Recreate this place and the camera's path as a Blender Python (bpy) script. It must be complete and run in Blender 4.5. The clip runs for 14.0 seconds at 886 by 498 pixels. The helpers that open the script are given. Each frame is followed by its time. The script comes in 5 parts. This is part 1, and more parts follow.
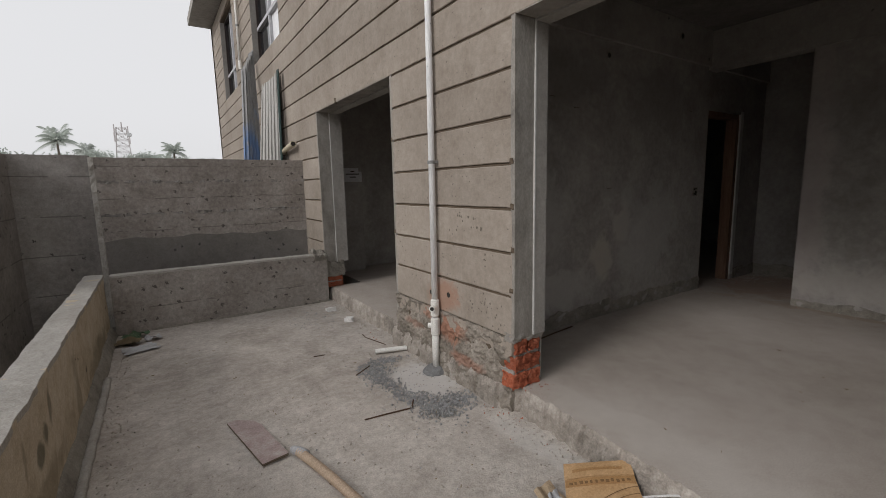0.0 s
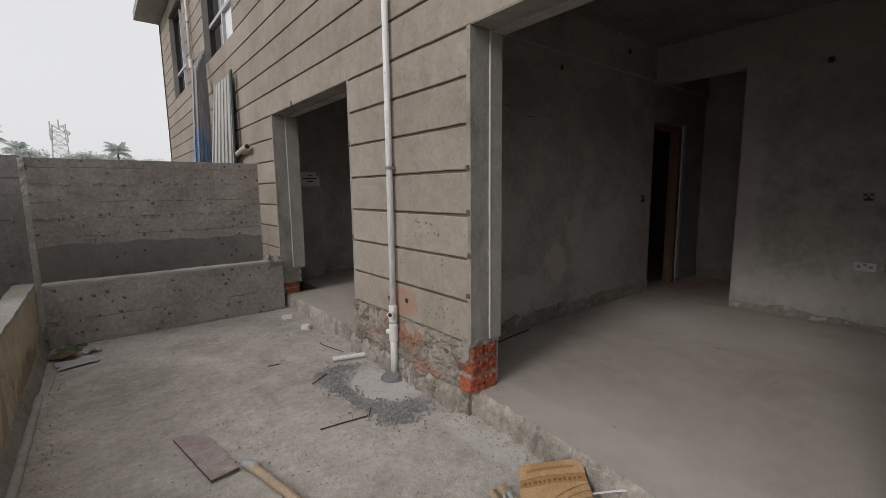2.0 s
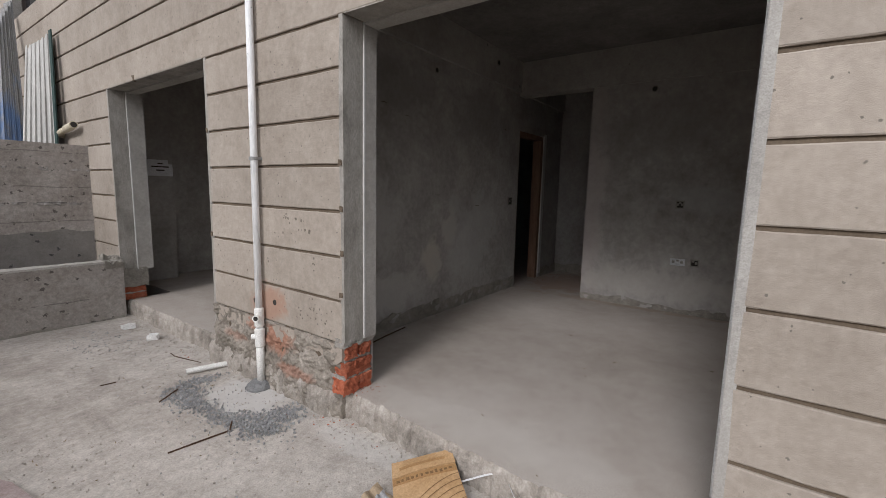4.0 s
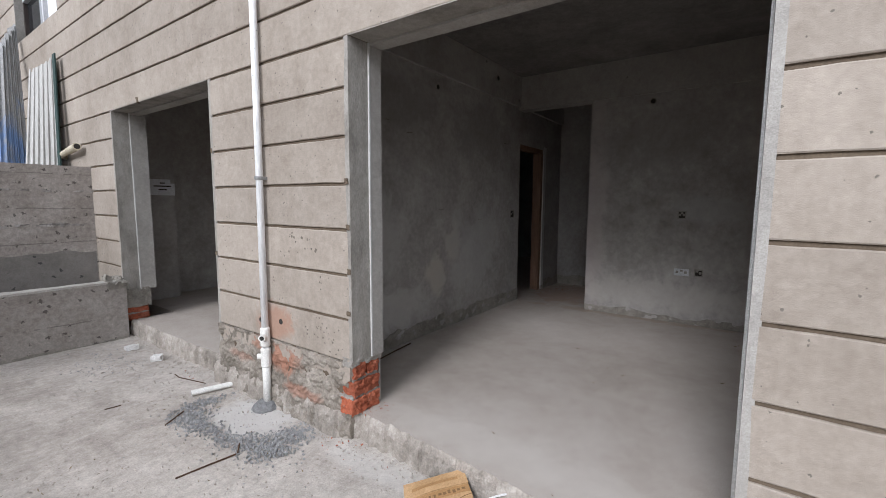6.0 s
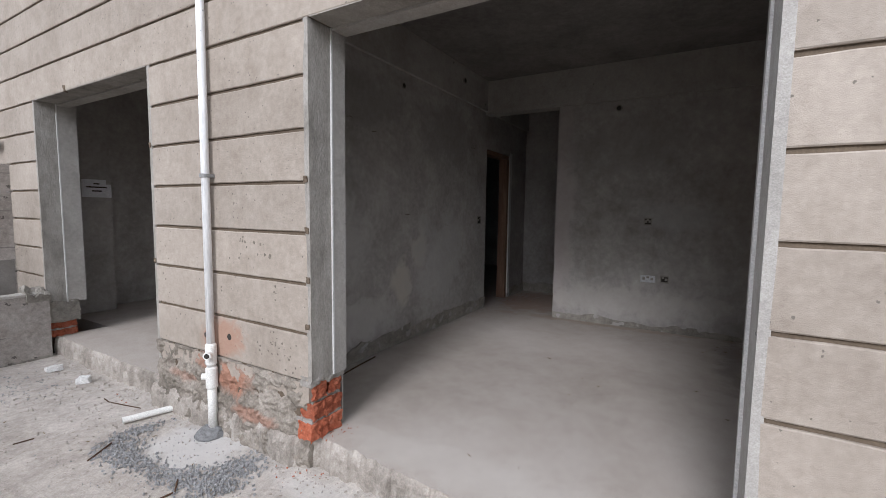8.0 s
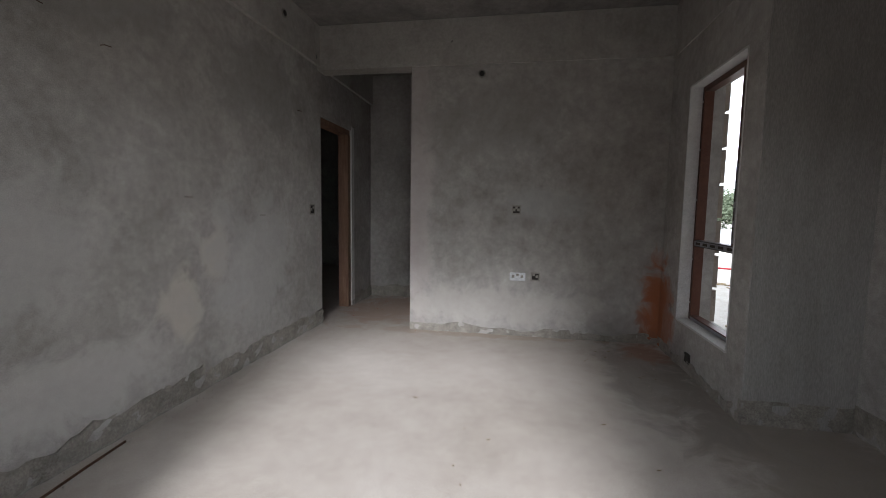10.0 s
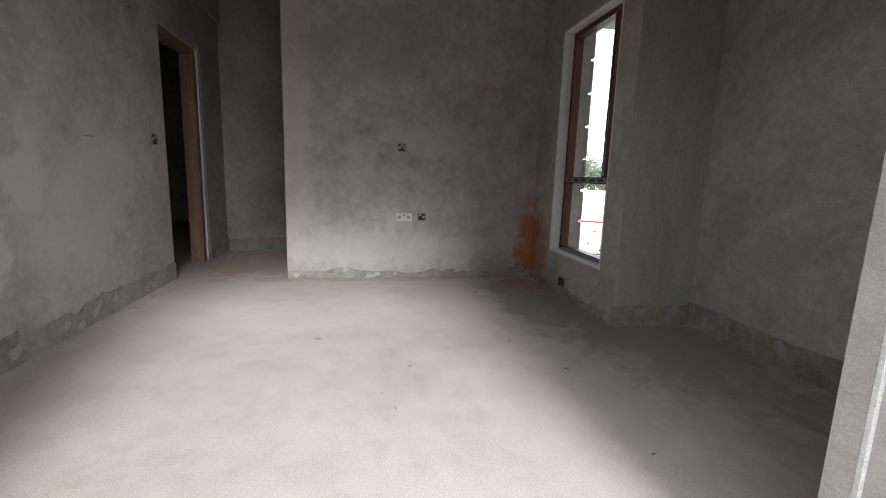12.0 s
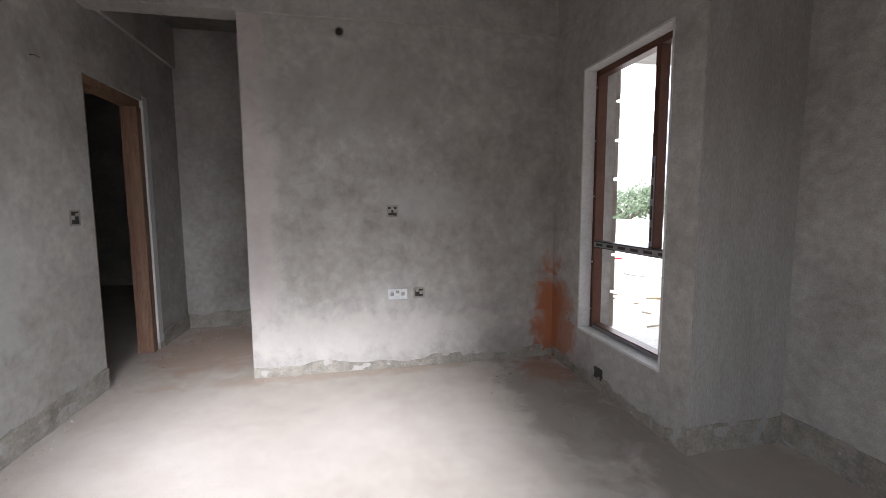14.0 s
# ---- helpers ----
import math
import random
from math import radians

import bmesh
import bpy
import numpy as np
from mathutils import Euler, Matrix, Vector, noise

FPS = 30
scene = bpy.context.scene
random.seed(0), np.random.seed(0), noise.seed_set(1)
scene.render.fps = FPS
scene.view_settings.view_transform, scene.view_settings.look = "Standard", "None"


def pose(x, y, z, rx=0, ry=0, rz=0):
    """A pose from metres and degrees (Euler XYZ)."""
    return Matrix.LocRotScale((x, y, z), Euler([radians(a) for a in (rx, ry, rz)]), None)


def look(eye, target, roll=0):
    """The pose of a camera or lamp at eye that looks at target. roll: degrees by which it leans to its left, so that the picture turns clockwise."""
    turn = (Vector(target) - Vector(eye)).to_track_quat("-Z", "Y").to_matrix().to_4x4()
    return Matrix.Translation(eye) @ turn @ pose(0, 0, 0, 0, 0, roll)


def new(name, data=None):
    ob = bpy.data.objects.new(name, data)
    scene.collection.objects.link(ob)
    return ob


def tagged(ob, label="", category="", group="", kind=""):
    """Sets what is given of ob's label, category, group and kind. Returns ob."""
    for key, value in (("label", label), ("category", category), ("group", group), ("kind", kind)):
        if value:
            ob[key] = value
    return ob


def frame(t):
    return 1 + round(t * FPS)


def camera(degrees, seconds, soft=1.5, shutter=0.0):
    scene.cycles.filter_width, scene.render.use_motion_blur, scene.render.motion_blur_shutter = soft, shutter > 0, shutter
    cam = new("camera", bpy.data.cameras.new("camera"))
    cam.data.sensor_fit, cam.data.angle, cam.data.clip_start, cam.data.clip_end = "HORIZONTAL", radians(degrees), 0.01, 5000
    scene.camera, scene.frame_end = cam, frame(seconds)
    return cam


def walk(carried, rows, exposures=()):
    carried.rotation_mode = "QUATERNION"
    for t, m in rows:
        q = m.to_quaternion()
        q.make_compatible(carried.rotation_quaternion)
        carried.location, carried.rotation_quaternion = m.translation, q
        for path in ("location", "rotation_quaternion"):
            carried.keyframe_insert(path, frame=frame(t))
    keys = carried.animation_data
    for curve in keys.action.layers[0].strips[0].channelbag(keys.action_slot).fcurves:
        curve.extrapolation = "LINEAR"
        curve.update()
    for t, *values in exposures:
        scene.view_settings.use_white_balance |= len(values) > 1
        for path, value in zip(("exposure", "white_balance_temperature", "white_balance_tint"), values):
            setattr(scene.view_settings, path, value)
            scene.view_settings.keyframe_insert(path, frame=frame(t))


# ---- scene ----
cam = camera(91.5, 14.0, 0.7)
PATH = [
    (0, (-1.775, -1.913, 1.285), (-0.684, -0.262, 0.998), -1.2),
    (0.5, (-1.774, -1.919, 1.289), (-0.673, -0.274, 1.007), -1.2),
    (1, (-1.78, -1.927, 1.294), (-0.627, -0.316, 1.017), -1.0),
    (1.5, (-1.767, -1.937, 1.306), (-0.564, -0.362, 1.036), -0.9),
    (2, (-1.759, -1.94, 1.293), (-0.523, -0.391, 1.025), -0.7),
    (2.5, (-1.769, -1.931, 1.265), (-0.513, -0.403, 0.971), -0.6),
    (3, (-1.758, -1.928, 1.272), (-0.453, -0.44, 0.982), 0.1),
    (3.5, (-1.74, -1.945, 1.276), (-0.317, -0.568, 0.998), 0.5),
    (4, (-1.71, -1.95, 1.279), (-0.099, -0.797, 1.011), 1.4),
    (4.2, (-1.701, -1.952, 1.28), (-0.032, -0.881, 1.015), 1.5),
    (6.3, (-1.747, -1.904, 1.306), (-0.16, -0.699, 1.12), -0.2),
    (6.5, (-1.756, -1.902, 1.306), (-0.229, -0.623, 1.129), -0.2),
    (7, (-1.766, -1.884, 1.305), (-0.302, -0.532, 1.134), 0.2),
    (7.5, (-1.743, -1.823, 1.297), (-0.166, -0.605, 1.129), 0.7),
    (8, (-1.594, -1.747, 1.266), (0.126, -0.741, 1.094), 0.8),
    (8.5, (-1.224, -1.669, 1.248), (0.582, -0.829, 1.072), 1.2),
    (8.7, (-1.097, -1.639, 1.252), (0.742, -0.873, 1.077), 1.3),
    (10.8, (-0.362, -1.154, 1.046), (1.622, -1.082, 0.798), 1.4),
    (11, (-0.358, -1.135, 1.001), (1.623, -1.142, 0.728), 1.8),
    (11.5, (-0.385, -1.024, 0.947), (1.576, -1.272, 0.645), 2.1),
    (12, (-0.397, -0.978, 0.948), (1.544, -1.329, 0.617), 1.8),
    (12.5, (-0.37, -0.955, 1.0), (1.563, -1.357, 0.676), 1.6),
    (13, (-0.213, -0.957, 1.084), (1.734, -1.324, 0.81), 0.5),
    (13.5, (0.008, -1.018, 1.159), (1.969, -1.339, 0.935), 0.0),
    (14, (0.37, -1.007, 1.231), (2.318, -1.412, 1.029), -0.3),
]
EXPOSURES = [(0, -0.82, 6500, 11), (3, -0.84, 6500, 11), (3.5, -0.87, 6450, 11), (4, -0.25, 6250, 12), (6.5, 0.12, 5950, 11), (7, -0.55, 6200, 12), (7.5, -0.8, 6350, 12), (8, 0.17, 5950, 12),
             (8.5, 0.38, 5900, 11), (11, 1.55, 5980, 9), (12.5, 1.36, 6000, 9.5), (13.3, 1.87, 5930, 10), (14, 2.15, 5900, 11)]
walk(cam, [(t, look(eye, target, roll)) for t, eye, target, roll in PATH], EXPOSURES)

# ---- sky and light ----
world = bpy.data.worlds.new("hazy_sky")
scene.world = world
world.use_nodes = True
wn, wl = world.node_tree.nodes, world.node_tree.links
wn.clear()
sky = wn.new("ShaderNodeTexSky")
sky.sky_type, sky.sun_disc = "NISHITA", False
SUN_EL, SUN_AZ = 31.0, -98.0          # azimuth from +y towards +x
sky.sun_elevation, sky.sun_rotation = radians(SUN_EL), radians(SUN_AZ)
sky.air_density, sky.dust_density, sky.ozone_density = 1.0, 4.0, 1.0
haze = wn.new("ShaderNodeHueSaturation")
haze.inputs["Saturation"].default_value = 0.2
back = wn.new("ShaderNodeBackground")
back.inputs["Strength"].default_value = 0.15
wout = wn.new("ShaderNodeOutputWorld")
wl.new(sky.outputs[0], haze.inputs["Color"])
veil = wn.new("ShaderNodeMix")      # even white haze over the clear sky
veil.data_type = "RGBA"
veil.inputs[0].default_value = 0.72
veil.inputs[7].default_value = (11.4, 11.5, 11.7, 1)
wl.new(haze.outputs[0], veil.inputs[6])
wl.new(veil.outputs[2], back.inputs["Color"])
wl.new(back.outputs[0], wout.inputs["Surface"])

sun = new("sun", bpy.data.lights.new("sun", "SUN"))
sun.data.energy, sun.data.angle, sun.data.color = 2.2, radians(20), (1.0, 0.975, 0.95)
a, e = radians(SUN_AZ), radians(SUN_EL)
sun.matrix_world = look((0, 0, 0), (-math.sin(a) * math.cos(e), -math.cos(a) * math.cos(e), -math.sin(e)))


# ---- materials ----
def material(name, cols, big=0.9, fine=9.0, rough=0.85, bump=0.15, grain=160.0, metal=0.0, stretch=(1, 1, 1), vary=0.0,
             pits=None, spots=(), lines=None, mid=0.2):
    """cols: dark to light. pits: (scale, size, colour). spots: (centre, radii, colour, amount). lines: (z spacing, z start, darkening)."""
    m = bpy.data.materials.new(name)
    m.use_nodes = True
    nt = m.node_tree
    N, L = nt.nodes, nt.links
    bsdf = N["Principled BSDF"]
    bsdf.inputs["Roughness"].default_value, bsdf.inputs["Metallic"].default_value = rough, metal
    bsdf.inputs["Specular IOR Level"].default_value = 0.25
    geo = N.new("ShaderNodeNewGeometry")
    mp = N.new("ShaderNodeMapping")
    mp.inputs["Scale"].default_value = stretch
    L.new(geo.outputs["Position"], mp.inputs["Vector"])

    def noise_at(scale, detail=6.0, distort=0.0):
        n = N.new("ShaderNodeTexNoise")
        n.inputs["Scale"].default_value, n.inputs["Detail"].default_value = scale, detail
        n.inputs["Roughness"].default_value, n.inputs["Distortion"].default_value = 0.62, distort
        L.new(mp.outputs[0], n.inputs["Vector"])
        return n.outputs["Fac"]

    def maths(op, x, y=None, clamp=False):
        n = N.new("ShaderNodeMath")
        n.operation, n.use_clamp = op, clamp
        for i, v in enumerate((x, y)):
            if v is None:
                continue
            if isinstance(v, (int, float)):
                n.inputs[i].default_value = v
            else:
                L.new(v, n.inputs[i])
        return n.outputs[0]

    def blend(fac, c1, c2, mode="MIX"):
        n = N.new("ShaderNodeMix")
        n.data_type, n.blend_type = "RGBA", mode
        for sock, v in ((n.inputs[0], fac), (n.inputs[6], c1), (n.inputs[7], c2)):
            if isinstance(v, (int, float)):
                sock.default_value = v
            elif isinstance(v, tuple):
                sock.default_value = (*v[:3], 1)
            else:
                L.new(v, sock)
        return n.outputs[2]

    mix = maths("ADD", maths("MULTIPLY", noise_at(big, 5, 0.6), 0.62), maths("MULTIPLY", noise_at(fine, 8), 0.38))
    ramp = N.new("ShaderNodeValToRGB")
    ramp.color_ramp.elements[0].position, ramp.color_ramp.elements[1].position = 0.33, 0.67
    ramp.color_ramp.elements[0].color, ramp.color_ramp.elements[1].color = (*cols[0], 1), (*cols[-1], 1)
    for i, c in enumerate(cols[1:-1]):
        el = ramp.color_ramp.elements.new(0.33 + 0.34 * (i + 1) / (len(cols) - 1))
        el.color = (*c, 1)
    L.new(mix, ramp.inputs[0])
    col = ramp.outputs[0]
    g = noise_at(grain, 3)
    col = blend(0.5, col, blend(1.0, col, maths("ADD", maths("MULTIPLY", g, 1.5), 0.25), "MULTIPLY"))
    blotch = noise_at(fine * 4.0, 5)
    col = blend(mid, col, blend(1.0, col, maths("ADD", maths("MULTIPLY", blotch, 1.6), 0.2), "MULTIPLY"))
    height = maths("ADD", maths("MULTIPLY", g, 0.35), noise_at(fine * 2.5, 6))
    if vary:
        info = N.new("ShaderNodeObjectInfo")
        col = blend(1.0, col, maths("ADD", maths("MULTIPLY", info.outputs["Random"], 2 * vary), 1 - vary), "MULTIPLY")
    if pits:
        v = N.new("ShaderNodeTexVoronoi")
        v.inputs["Scale"].default_value = pits[0]
        L.new(geo.outputs["Position"], v.inputs["Vector"])
        wob = maths("MULTIPLY", maths("SUBTRACT", noise_at(55, 4), 0.5), pits[1] * 4.5)
        hole = maths("LESS_THAN", maths("ADD", v.outputs["Distance"], wob), pits[1])
        hole = maths("MULTIPLY", hole, maths("GREATER_THAN", maths("ADD", noise_at(2.3, 2), 0.0), pits[3] if len(pits) > 3 else 0.42))
        # hack pits carry their hollow's shade in the colour, beside the bump
        col = blend(maths("MULTIPLY", hole, 0.8), col, pits[2])
        height = maths("SUBTRACT", height, maths("MULTIPLY", hole, 0.9))
    sep = N.new("ShaderNodeSeparateXYZ")
    L.new(geo.outputs["Position"], sep.inputs[0])
    if lines:
        zz = maths("ADD", maths("SUBTRACT", sep.outputs[2], lines[1]), maths("MULTIPLY", noise_at(3.0, 4), 0.03))
        fr = maths("ABSOLUTE", maths("SUBTRACT", maths("FRACT", maths("DIVIDE", zz, lines[0])), 0.5))
        seam = maths("MULTIPLY", maths("GREATER_THAN", fr, 0.487), maths("GREATER_THAN", noise_at(4.0, 3), 0.47))
        col = blend(maths("MULTIPLY", seam, lines[2]), col, (0.06, 0.055, 0.05))
        height = maths("SUBTRACT", height, maths("MULTIPLY", seam, 0.8))
    for centre, radii, colour, amount in spots:
        sub = N.new("ShaderNodeVectorMath")
        sub.operation = "SUBTRACT"
        L.new(geo.outputs["Position"], sub.inputs[0])
        sub.inputs[1].default_value = centre
        div = N.new("ShaderNodeVectorMath")
        div.operation = "DIVIDE"
        L.new(sub.outputs[0], div.inputs[0])
        div.inputs[1].default_value = radii
        ln = N.new("ShaderNodeVectorMath")
        ln.operation = "LENGTH"
        L.new(div.outputs[0], ln.inputs[0])
        d = maths("ADD", ln.outputs["Value"], maths("MULTIPLY", maths("SUBTRACT", noise_at(4.5, 7, 1.0), 0.5), 2.1))
        mr = N.new("ShaderNodeMapRange")
        mr.inputs["From Min"].default_value, mr.inputs["From Max"].default_value = 0.62, 1.1
        mr.inputs["To Min"].default_value, mr.inputs["To Max"].default_value = amount, 0.0
        L.new(d, mr.inputs["Value"])
        col = blend(mr.outputs[0], col, colour)
    L.new(col, bsdf.inputs["Base Color"])
    if bump:
        b = N.new("ShaderNodeBump")
        b.inputs["Strength"].default_value, b.inputs["Distance"].default_value = bump, 0.02
        L.new(height, b.inputs["Height"])
        L.new(b.outputs[0], bsdf.inputs["Normal"])
    return m


M_FACADE = material("sand_render", [(0.245, 0.207, 0.171), (0.32, 0.276, 0.233), (0.388, 0.338, 0.29)], 0.9, 8, 0.92, 0.28, 420, vary=0.06, mid=0.2,
                    pits=(24.0, 0.10, (0.13, 0.115, 0.10), 0.47),
                    spots=[((0, 0.78, 0.44), (0.3, 0.24, 0.16), (0.36, 0.185, 0.12), 0.6)])
# dark tone for the recessed core; also paints the chips' notches dark
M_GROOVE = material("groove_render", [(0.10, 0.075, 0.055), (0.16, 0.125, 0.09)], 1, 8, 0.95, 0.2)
# dark colour stands for the shade inside hack dents
M_HACK = material("hacked_render", [(0.13, 0.11, 0.09), (0.22, 0.19, 0.16)], 20, 60, 0.95, 0.5, 200)
M_JAMB = material("grey_cement_jamb", [(0.25, 0.235, 0.215), (0.33, 0.312, 0.288), (0.39, 0.372, 0.345)], 1.6, 9, 0.9, 0.2, 200,
                  pits=(5.0, 0.07, (0.10, 0.10, 0.10), 0.52))
M_JAMB_DIRTY = material("stained_cement_jamb", [(0.17, 0.157, 0.139), (0.285, 0.266, 0.24), (0.375, 0.353, 0.322)], 3, 9, 0.92, 0.35, 140, stretch=(1, 1, 0.5),
                        pits=(9.0, 0.08, (0.06, 0.06, 0.058), 0.5))
M_CONC = material("board_marked_concrete", [(0.20, 0.176, 0.157), (0.292, 0.262, 0.238), (0.375, 0.343, 0.316)], 1.1, 6, 0.92, 0.6, 110, mid=0.5,
                  pits=(9.5, 0.15, (0.07, 0.062, 0.054), 0.2), lines=(0.376, 0.103, 0.45))
M_CONC_OLD = material("old_dark_concrete", [(0.16, 0.149, 0.14), (0.26, 0.242, 0.228), (0.35, 0.328, 0.31)], 1.0, 5, 0.92, 0.6, 120, mid=0.35,
                      pits=(8.0, 0.11, (0.045, 0.04, 0.036), 0.40), lines=(0.43, 0.2, 0.5))
M_CONC_WET = material("damp_concrete", [(0.145, 0.134, 0.122), (0.22, 0.206, 0.19)], 1.2, 8, 0.8, 0.3, 120, pits=(7.5, 0.12, (0.04, 0.04, 0.04), 0.42))
MOSS = [((-2.25, 0.42, 0.20), (0.3, 0.06, 0.05), (0.07, 0.07, 0.045), 0.7), ((-2.25, 0.55, 0.24), (0.3, 0.05, 0.06), (0.07, 0.07, 0.045), 0.7), ((-2.25, 0.68, 0.32), (0.3, 0.035, 0.10), (0.10, 0.09, 0.06), 0.6), ((-2.25, 0.2, 0.3), (0.3, 0.03, 0.12), (0.2, 0.17, 0.12), 0.5),
        ((-2.25, 0.4, 0.02), (0.3, 0.5, 0.10), (0.17, 0.14, 0.09), 0.5), ((-2.25, 1.4, 0.1), (0.3, 0.10, 0.25), (0.19, 0.16, 0.11), 0.5), ((-2.25, 2.5, 0.0), (0.3, 0.6, 0.12), (0.15, 0.13, 0.09), 0.6)]
M_PARAPET = material("mossy_parapet_render", [(0.31, 0.255, 0.18), (0.47, 0.395, 0.295), (0.57, 0.51, 0.41)], 1.6, 8, 0.92, 0.35, 140,
                     pits=(4.0, 0.10, (0.07, 0.065, 0.055), 0.52),
                     spots=MOSS)
M_CAP = material("worn_parapet_top", [(0.32, 0.30, 0.27), (0.44, 0.42, 0.39)], 3, 14, 0.92, 0.5, 120)
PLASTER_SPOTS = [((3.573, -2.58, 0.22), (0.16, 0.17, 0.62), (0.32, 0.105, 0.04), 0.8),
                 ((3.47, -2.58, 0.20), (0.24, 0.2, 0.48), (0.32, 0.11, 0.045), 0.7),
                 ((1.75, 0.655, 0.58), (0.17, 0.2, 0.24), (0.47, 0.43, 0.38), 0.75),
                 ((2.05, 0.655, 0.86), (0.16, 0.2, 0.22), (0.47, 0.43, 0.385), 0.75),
                 # added patches, pale low and dark high, put the wall's light into the colour
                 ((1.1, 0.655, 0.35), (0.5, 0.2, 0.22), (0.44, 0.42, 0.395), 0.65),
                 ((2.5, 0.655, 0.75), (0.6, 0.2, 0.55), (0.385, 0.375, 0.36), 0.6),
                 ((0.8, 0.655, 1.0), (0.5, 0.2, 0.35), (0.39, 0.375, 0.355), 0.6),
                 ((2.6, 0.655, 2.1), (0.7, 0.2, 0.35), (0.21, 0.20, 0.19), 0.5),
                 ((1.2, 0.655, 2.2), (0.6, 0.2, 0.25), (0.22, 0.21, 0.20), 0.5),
                 ((3.573, -0.36, 1.2), (0.2, 0.14, 1.5), (0.42, 0.37, 0.355), 0.6),
                 ((3.573, -1.0, 0.28), (0.2, 1.1, 0.20), (0.43, 0.40, 0.37), 0.6),
                 ((3.573, -1.6, 1.25), (0.2, 0.45, 0.16), (0.37, 0.365, 0.355), 0.5),
                 # upper back wall's darkness, mostly shade, kept as colour
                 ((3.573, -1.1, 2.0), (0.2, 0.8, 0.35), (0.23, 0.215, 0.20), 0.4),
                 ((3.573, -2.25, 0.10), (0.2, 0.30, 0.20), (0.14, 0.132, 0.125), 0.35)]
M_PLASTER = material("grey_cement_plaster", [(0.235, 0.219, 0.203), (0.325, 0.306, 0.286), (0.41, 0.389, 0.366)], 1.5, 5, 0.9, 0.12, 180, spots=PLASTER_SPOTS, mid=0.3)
M_COLUMN = material("streaked_concrete", [(0.25, 0.238, 0.222), (0.31, 0.296, 0.277), (0.36, 0.345, 0.325)], 1.6, 5, 0.88, 0.12, 150, stretch=(1, 1, 0.25), mid=0.08)
# ceiling toned darker than the cement, upper-room shade put into the colour
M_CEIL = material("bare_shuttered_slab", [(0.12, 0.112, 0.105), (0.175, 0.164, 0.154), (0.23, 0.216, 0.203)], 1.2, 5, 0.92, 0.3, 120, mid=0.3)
M_REVEAL = material("pale_reveal_cement", [(0.44, 0.435, 0.42), (0.56, 0.55, 0.54)], 2, 10, 0.9, 0.12)
M_SKIRT = material("rough_mortar", [(0.16, 0.145, 0.125), (0.26, 0.24, 0.21), (0.34, 0.315, 0.275)], 3, 18, 0.95, 0.6, 90)
M_BASE = material("hacked_brick_base", [(0.13, 0.113, 0.094), (0.25, 0.22, 0.185), (0.38, 0.34, 0.295)], 4, 18, 0.95, 0.8, 80,
                  spots=[((0, 0.70, 0.23), (0.3, 0.22, 0.12), (0.36, 0.17, 0.11), 0.75), ((0, 0.45, 0.03), (0.3, 0.22, 0.05), (0.36, 0.19, 0.135), 0.65), ((0, 0.95, 0.28), (0.3, 0.16, 0.06), (0.36, 0.17, 0.11), 0.6),
                         ((0, 1.2, 0.13), (0.3, 0.2, 0.04), (0.31, 0.16, 0.11), 0.5)])
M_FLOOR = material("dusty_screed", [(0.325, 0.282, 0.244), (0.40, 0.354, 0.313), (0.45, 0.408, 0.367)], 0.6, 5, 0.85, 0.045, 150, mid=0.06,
                   # first two spots: brown dirt mixed with the right side's shade, both as colour
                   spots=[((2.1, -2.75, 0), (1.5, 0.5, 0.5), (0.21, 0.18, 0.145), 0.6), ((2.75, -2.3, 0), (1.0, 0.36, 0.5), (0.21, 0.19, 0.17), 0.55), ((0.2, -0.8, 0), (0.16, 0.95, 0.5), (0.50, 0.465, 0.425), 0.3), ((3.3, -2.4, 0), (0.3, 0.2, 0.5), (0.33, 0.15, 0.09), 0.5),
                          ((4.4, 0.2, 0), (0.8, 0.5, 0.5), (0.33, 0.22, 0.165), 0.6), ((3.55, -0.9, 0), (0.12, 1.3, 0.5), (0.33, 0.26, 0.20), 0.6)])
M_TERR = material("weathered_terrace_screed", [(0.28, 0.247, 0.216), (0.425, 0.385, 0.345), (0.55, 0.51, 0.465)], 1.1, 6, 0.9, 0.55, 110, mid=0.38,
                  pits=(19.0, 0.11, (0.24, 0.20, 0.165), 0.50),
                  spots=[((-0.20, 0.78, -0.16), (0.24, 0.36, 0.4), (0.53, 0.51, 0.49), 0.8), ((-0.12, -0.35, -0.16), (0.10, 0.75, 0.4), (0.58, 0.56, 0.53), 0.45)])
M_SLAB = material("broken_slab_edge", [(0.19, 0.17, 0.146), (0.34, 0.305, 0.268), (0.50, 0.46, 0.415)], 3, 16, 0.95, 0.6, 110)
M_BRICK = material("red_brick", [(0.22, 0.055, 0.03), (0.36, 0.105, 0.055), (0.43, 0.18, 0.12)], 6, 30, 0.92, 0.6, 90, vary=0.18)
M_MORTAR = material("mortar", [(0.25, 0.235, 0.215), (0.36, 0.34, 0.31)], 8, 30, 0.95, 0.6, 90)
M_FRESH = material("fresh_grey_mortar", [(0.17, 0.17, 0.17), (0.24, 0.24, 0.24)], 10, 40, 0.85, 0.5, 100)
M_PVC = material("scuffed_white_pvc", [(0.62, 0.64, 0.65), (0.80, 0.80, 0.80), (0.86, 0.86, 0.85)], 4, 40, 0.38, 0.03, 60, stretch=(1, 1, 0.12),
                 pits=(22, 0.08, (0.12, 0.16, 0.18), 0.5))
M_PVC_CLEAN = material("white_pvc_fitting", [(0.66, 0.65, 0.61), (0.76, 0.75, 0.72)], 5, 20, 0.4, 0.03)
M_CREAM = material("cream_pvc", [(0.42, 0.37, 0.27), (0.56, 0.50, 0.38)], 6, 20, 0.45, 0.05)
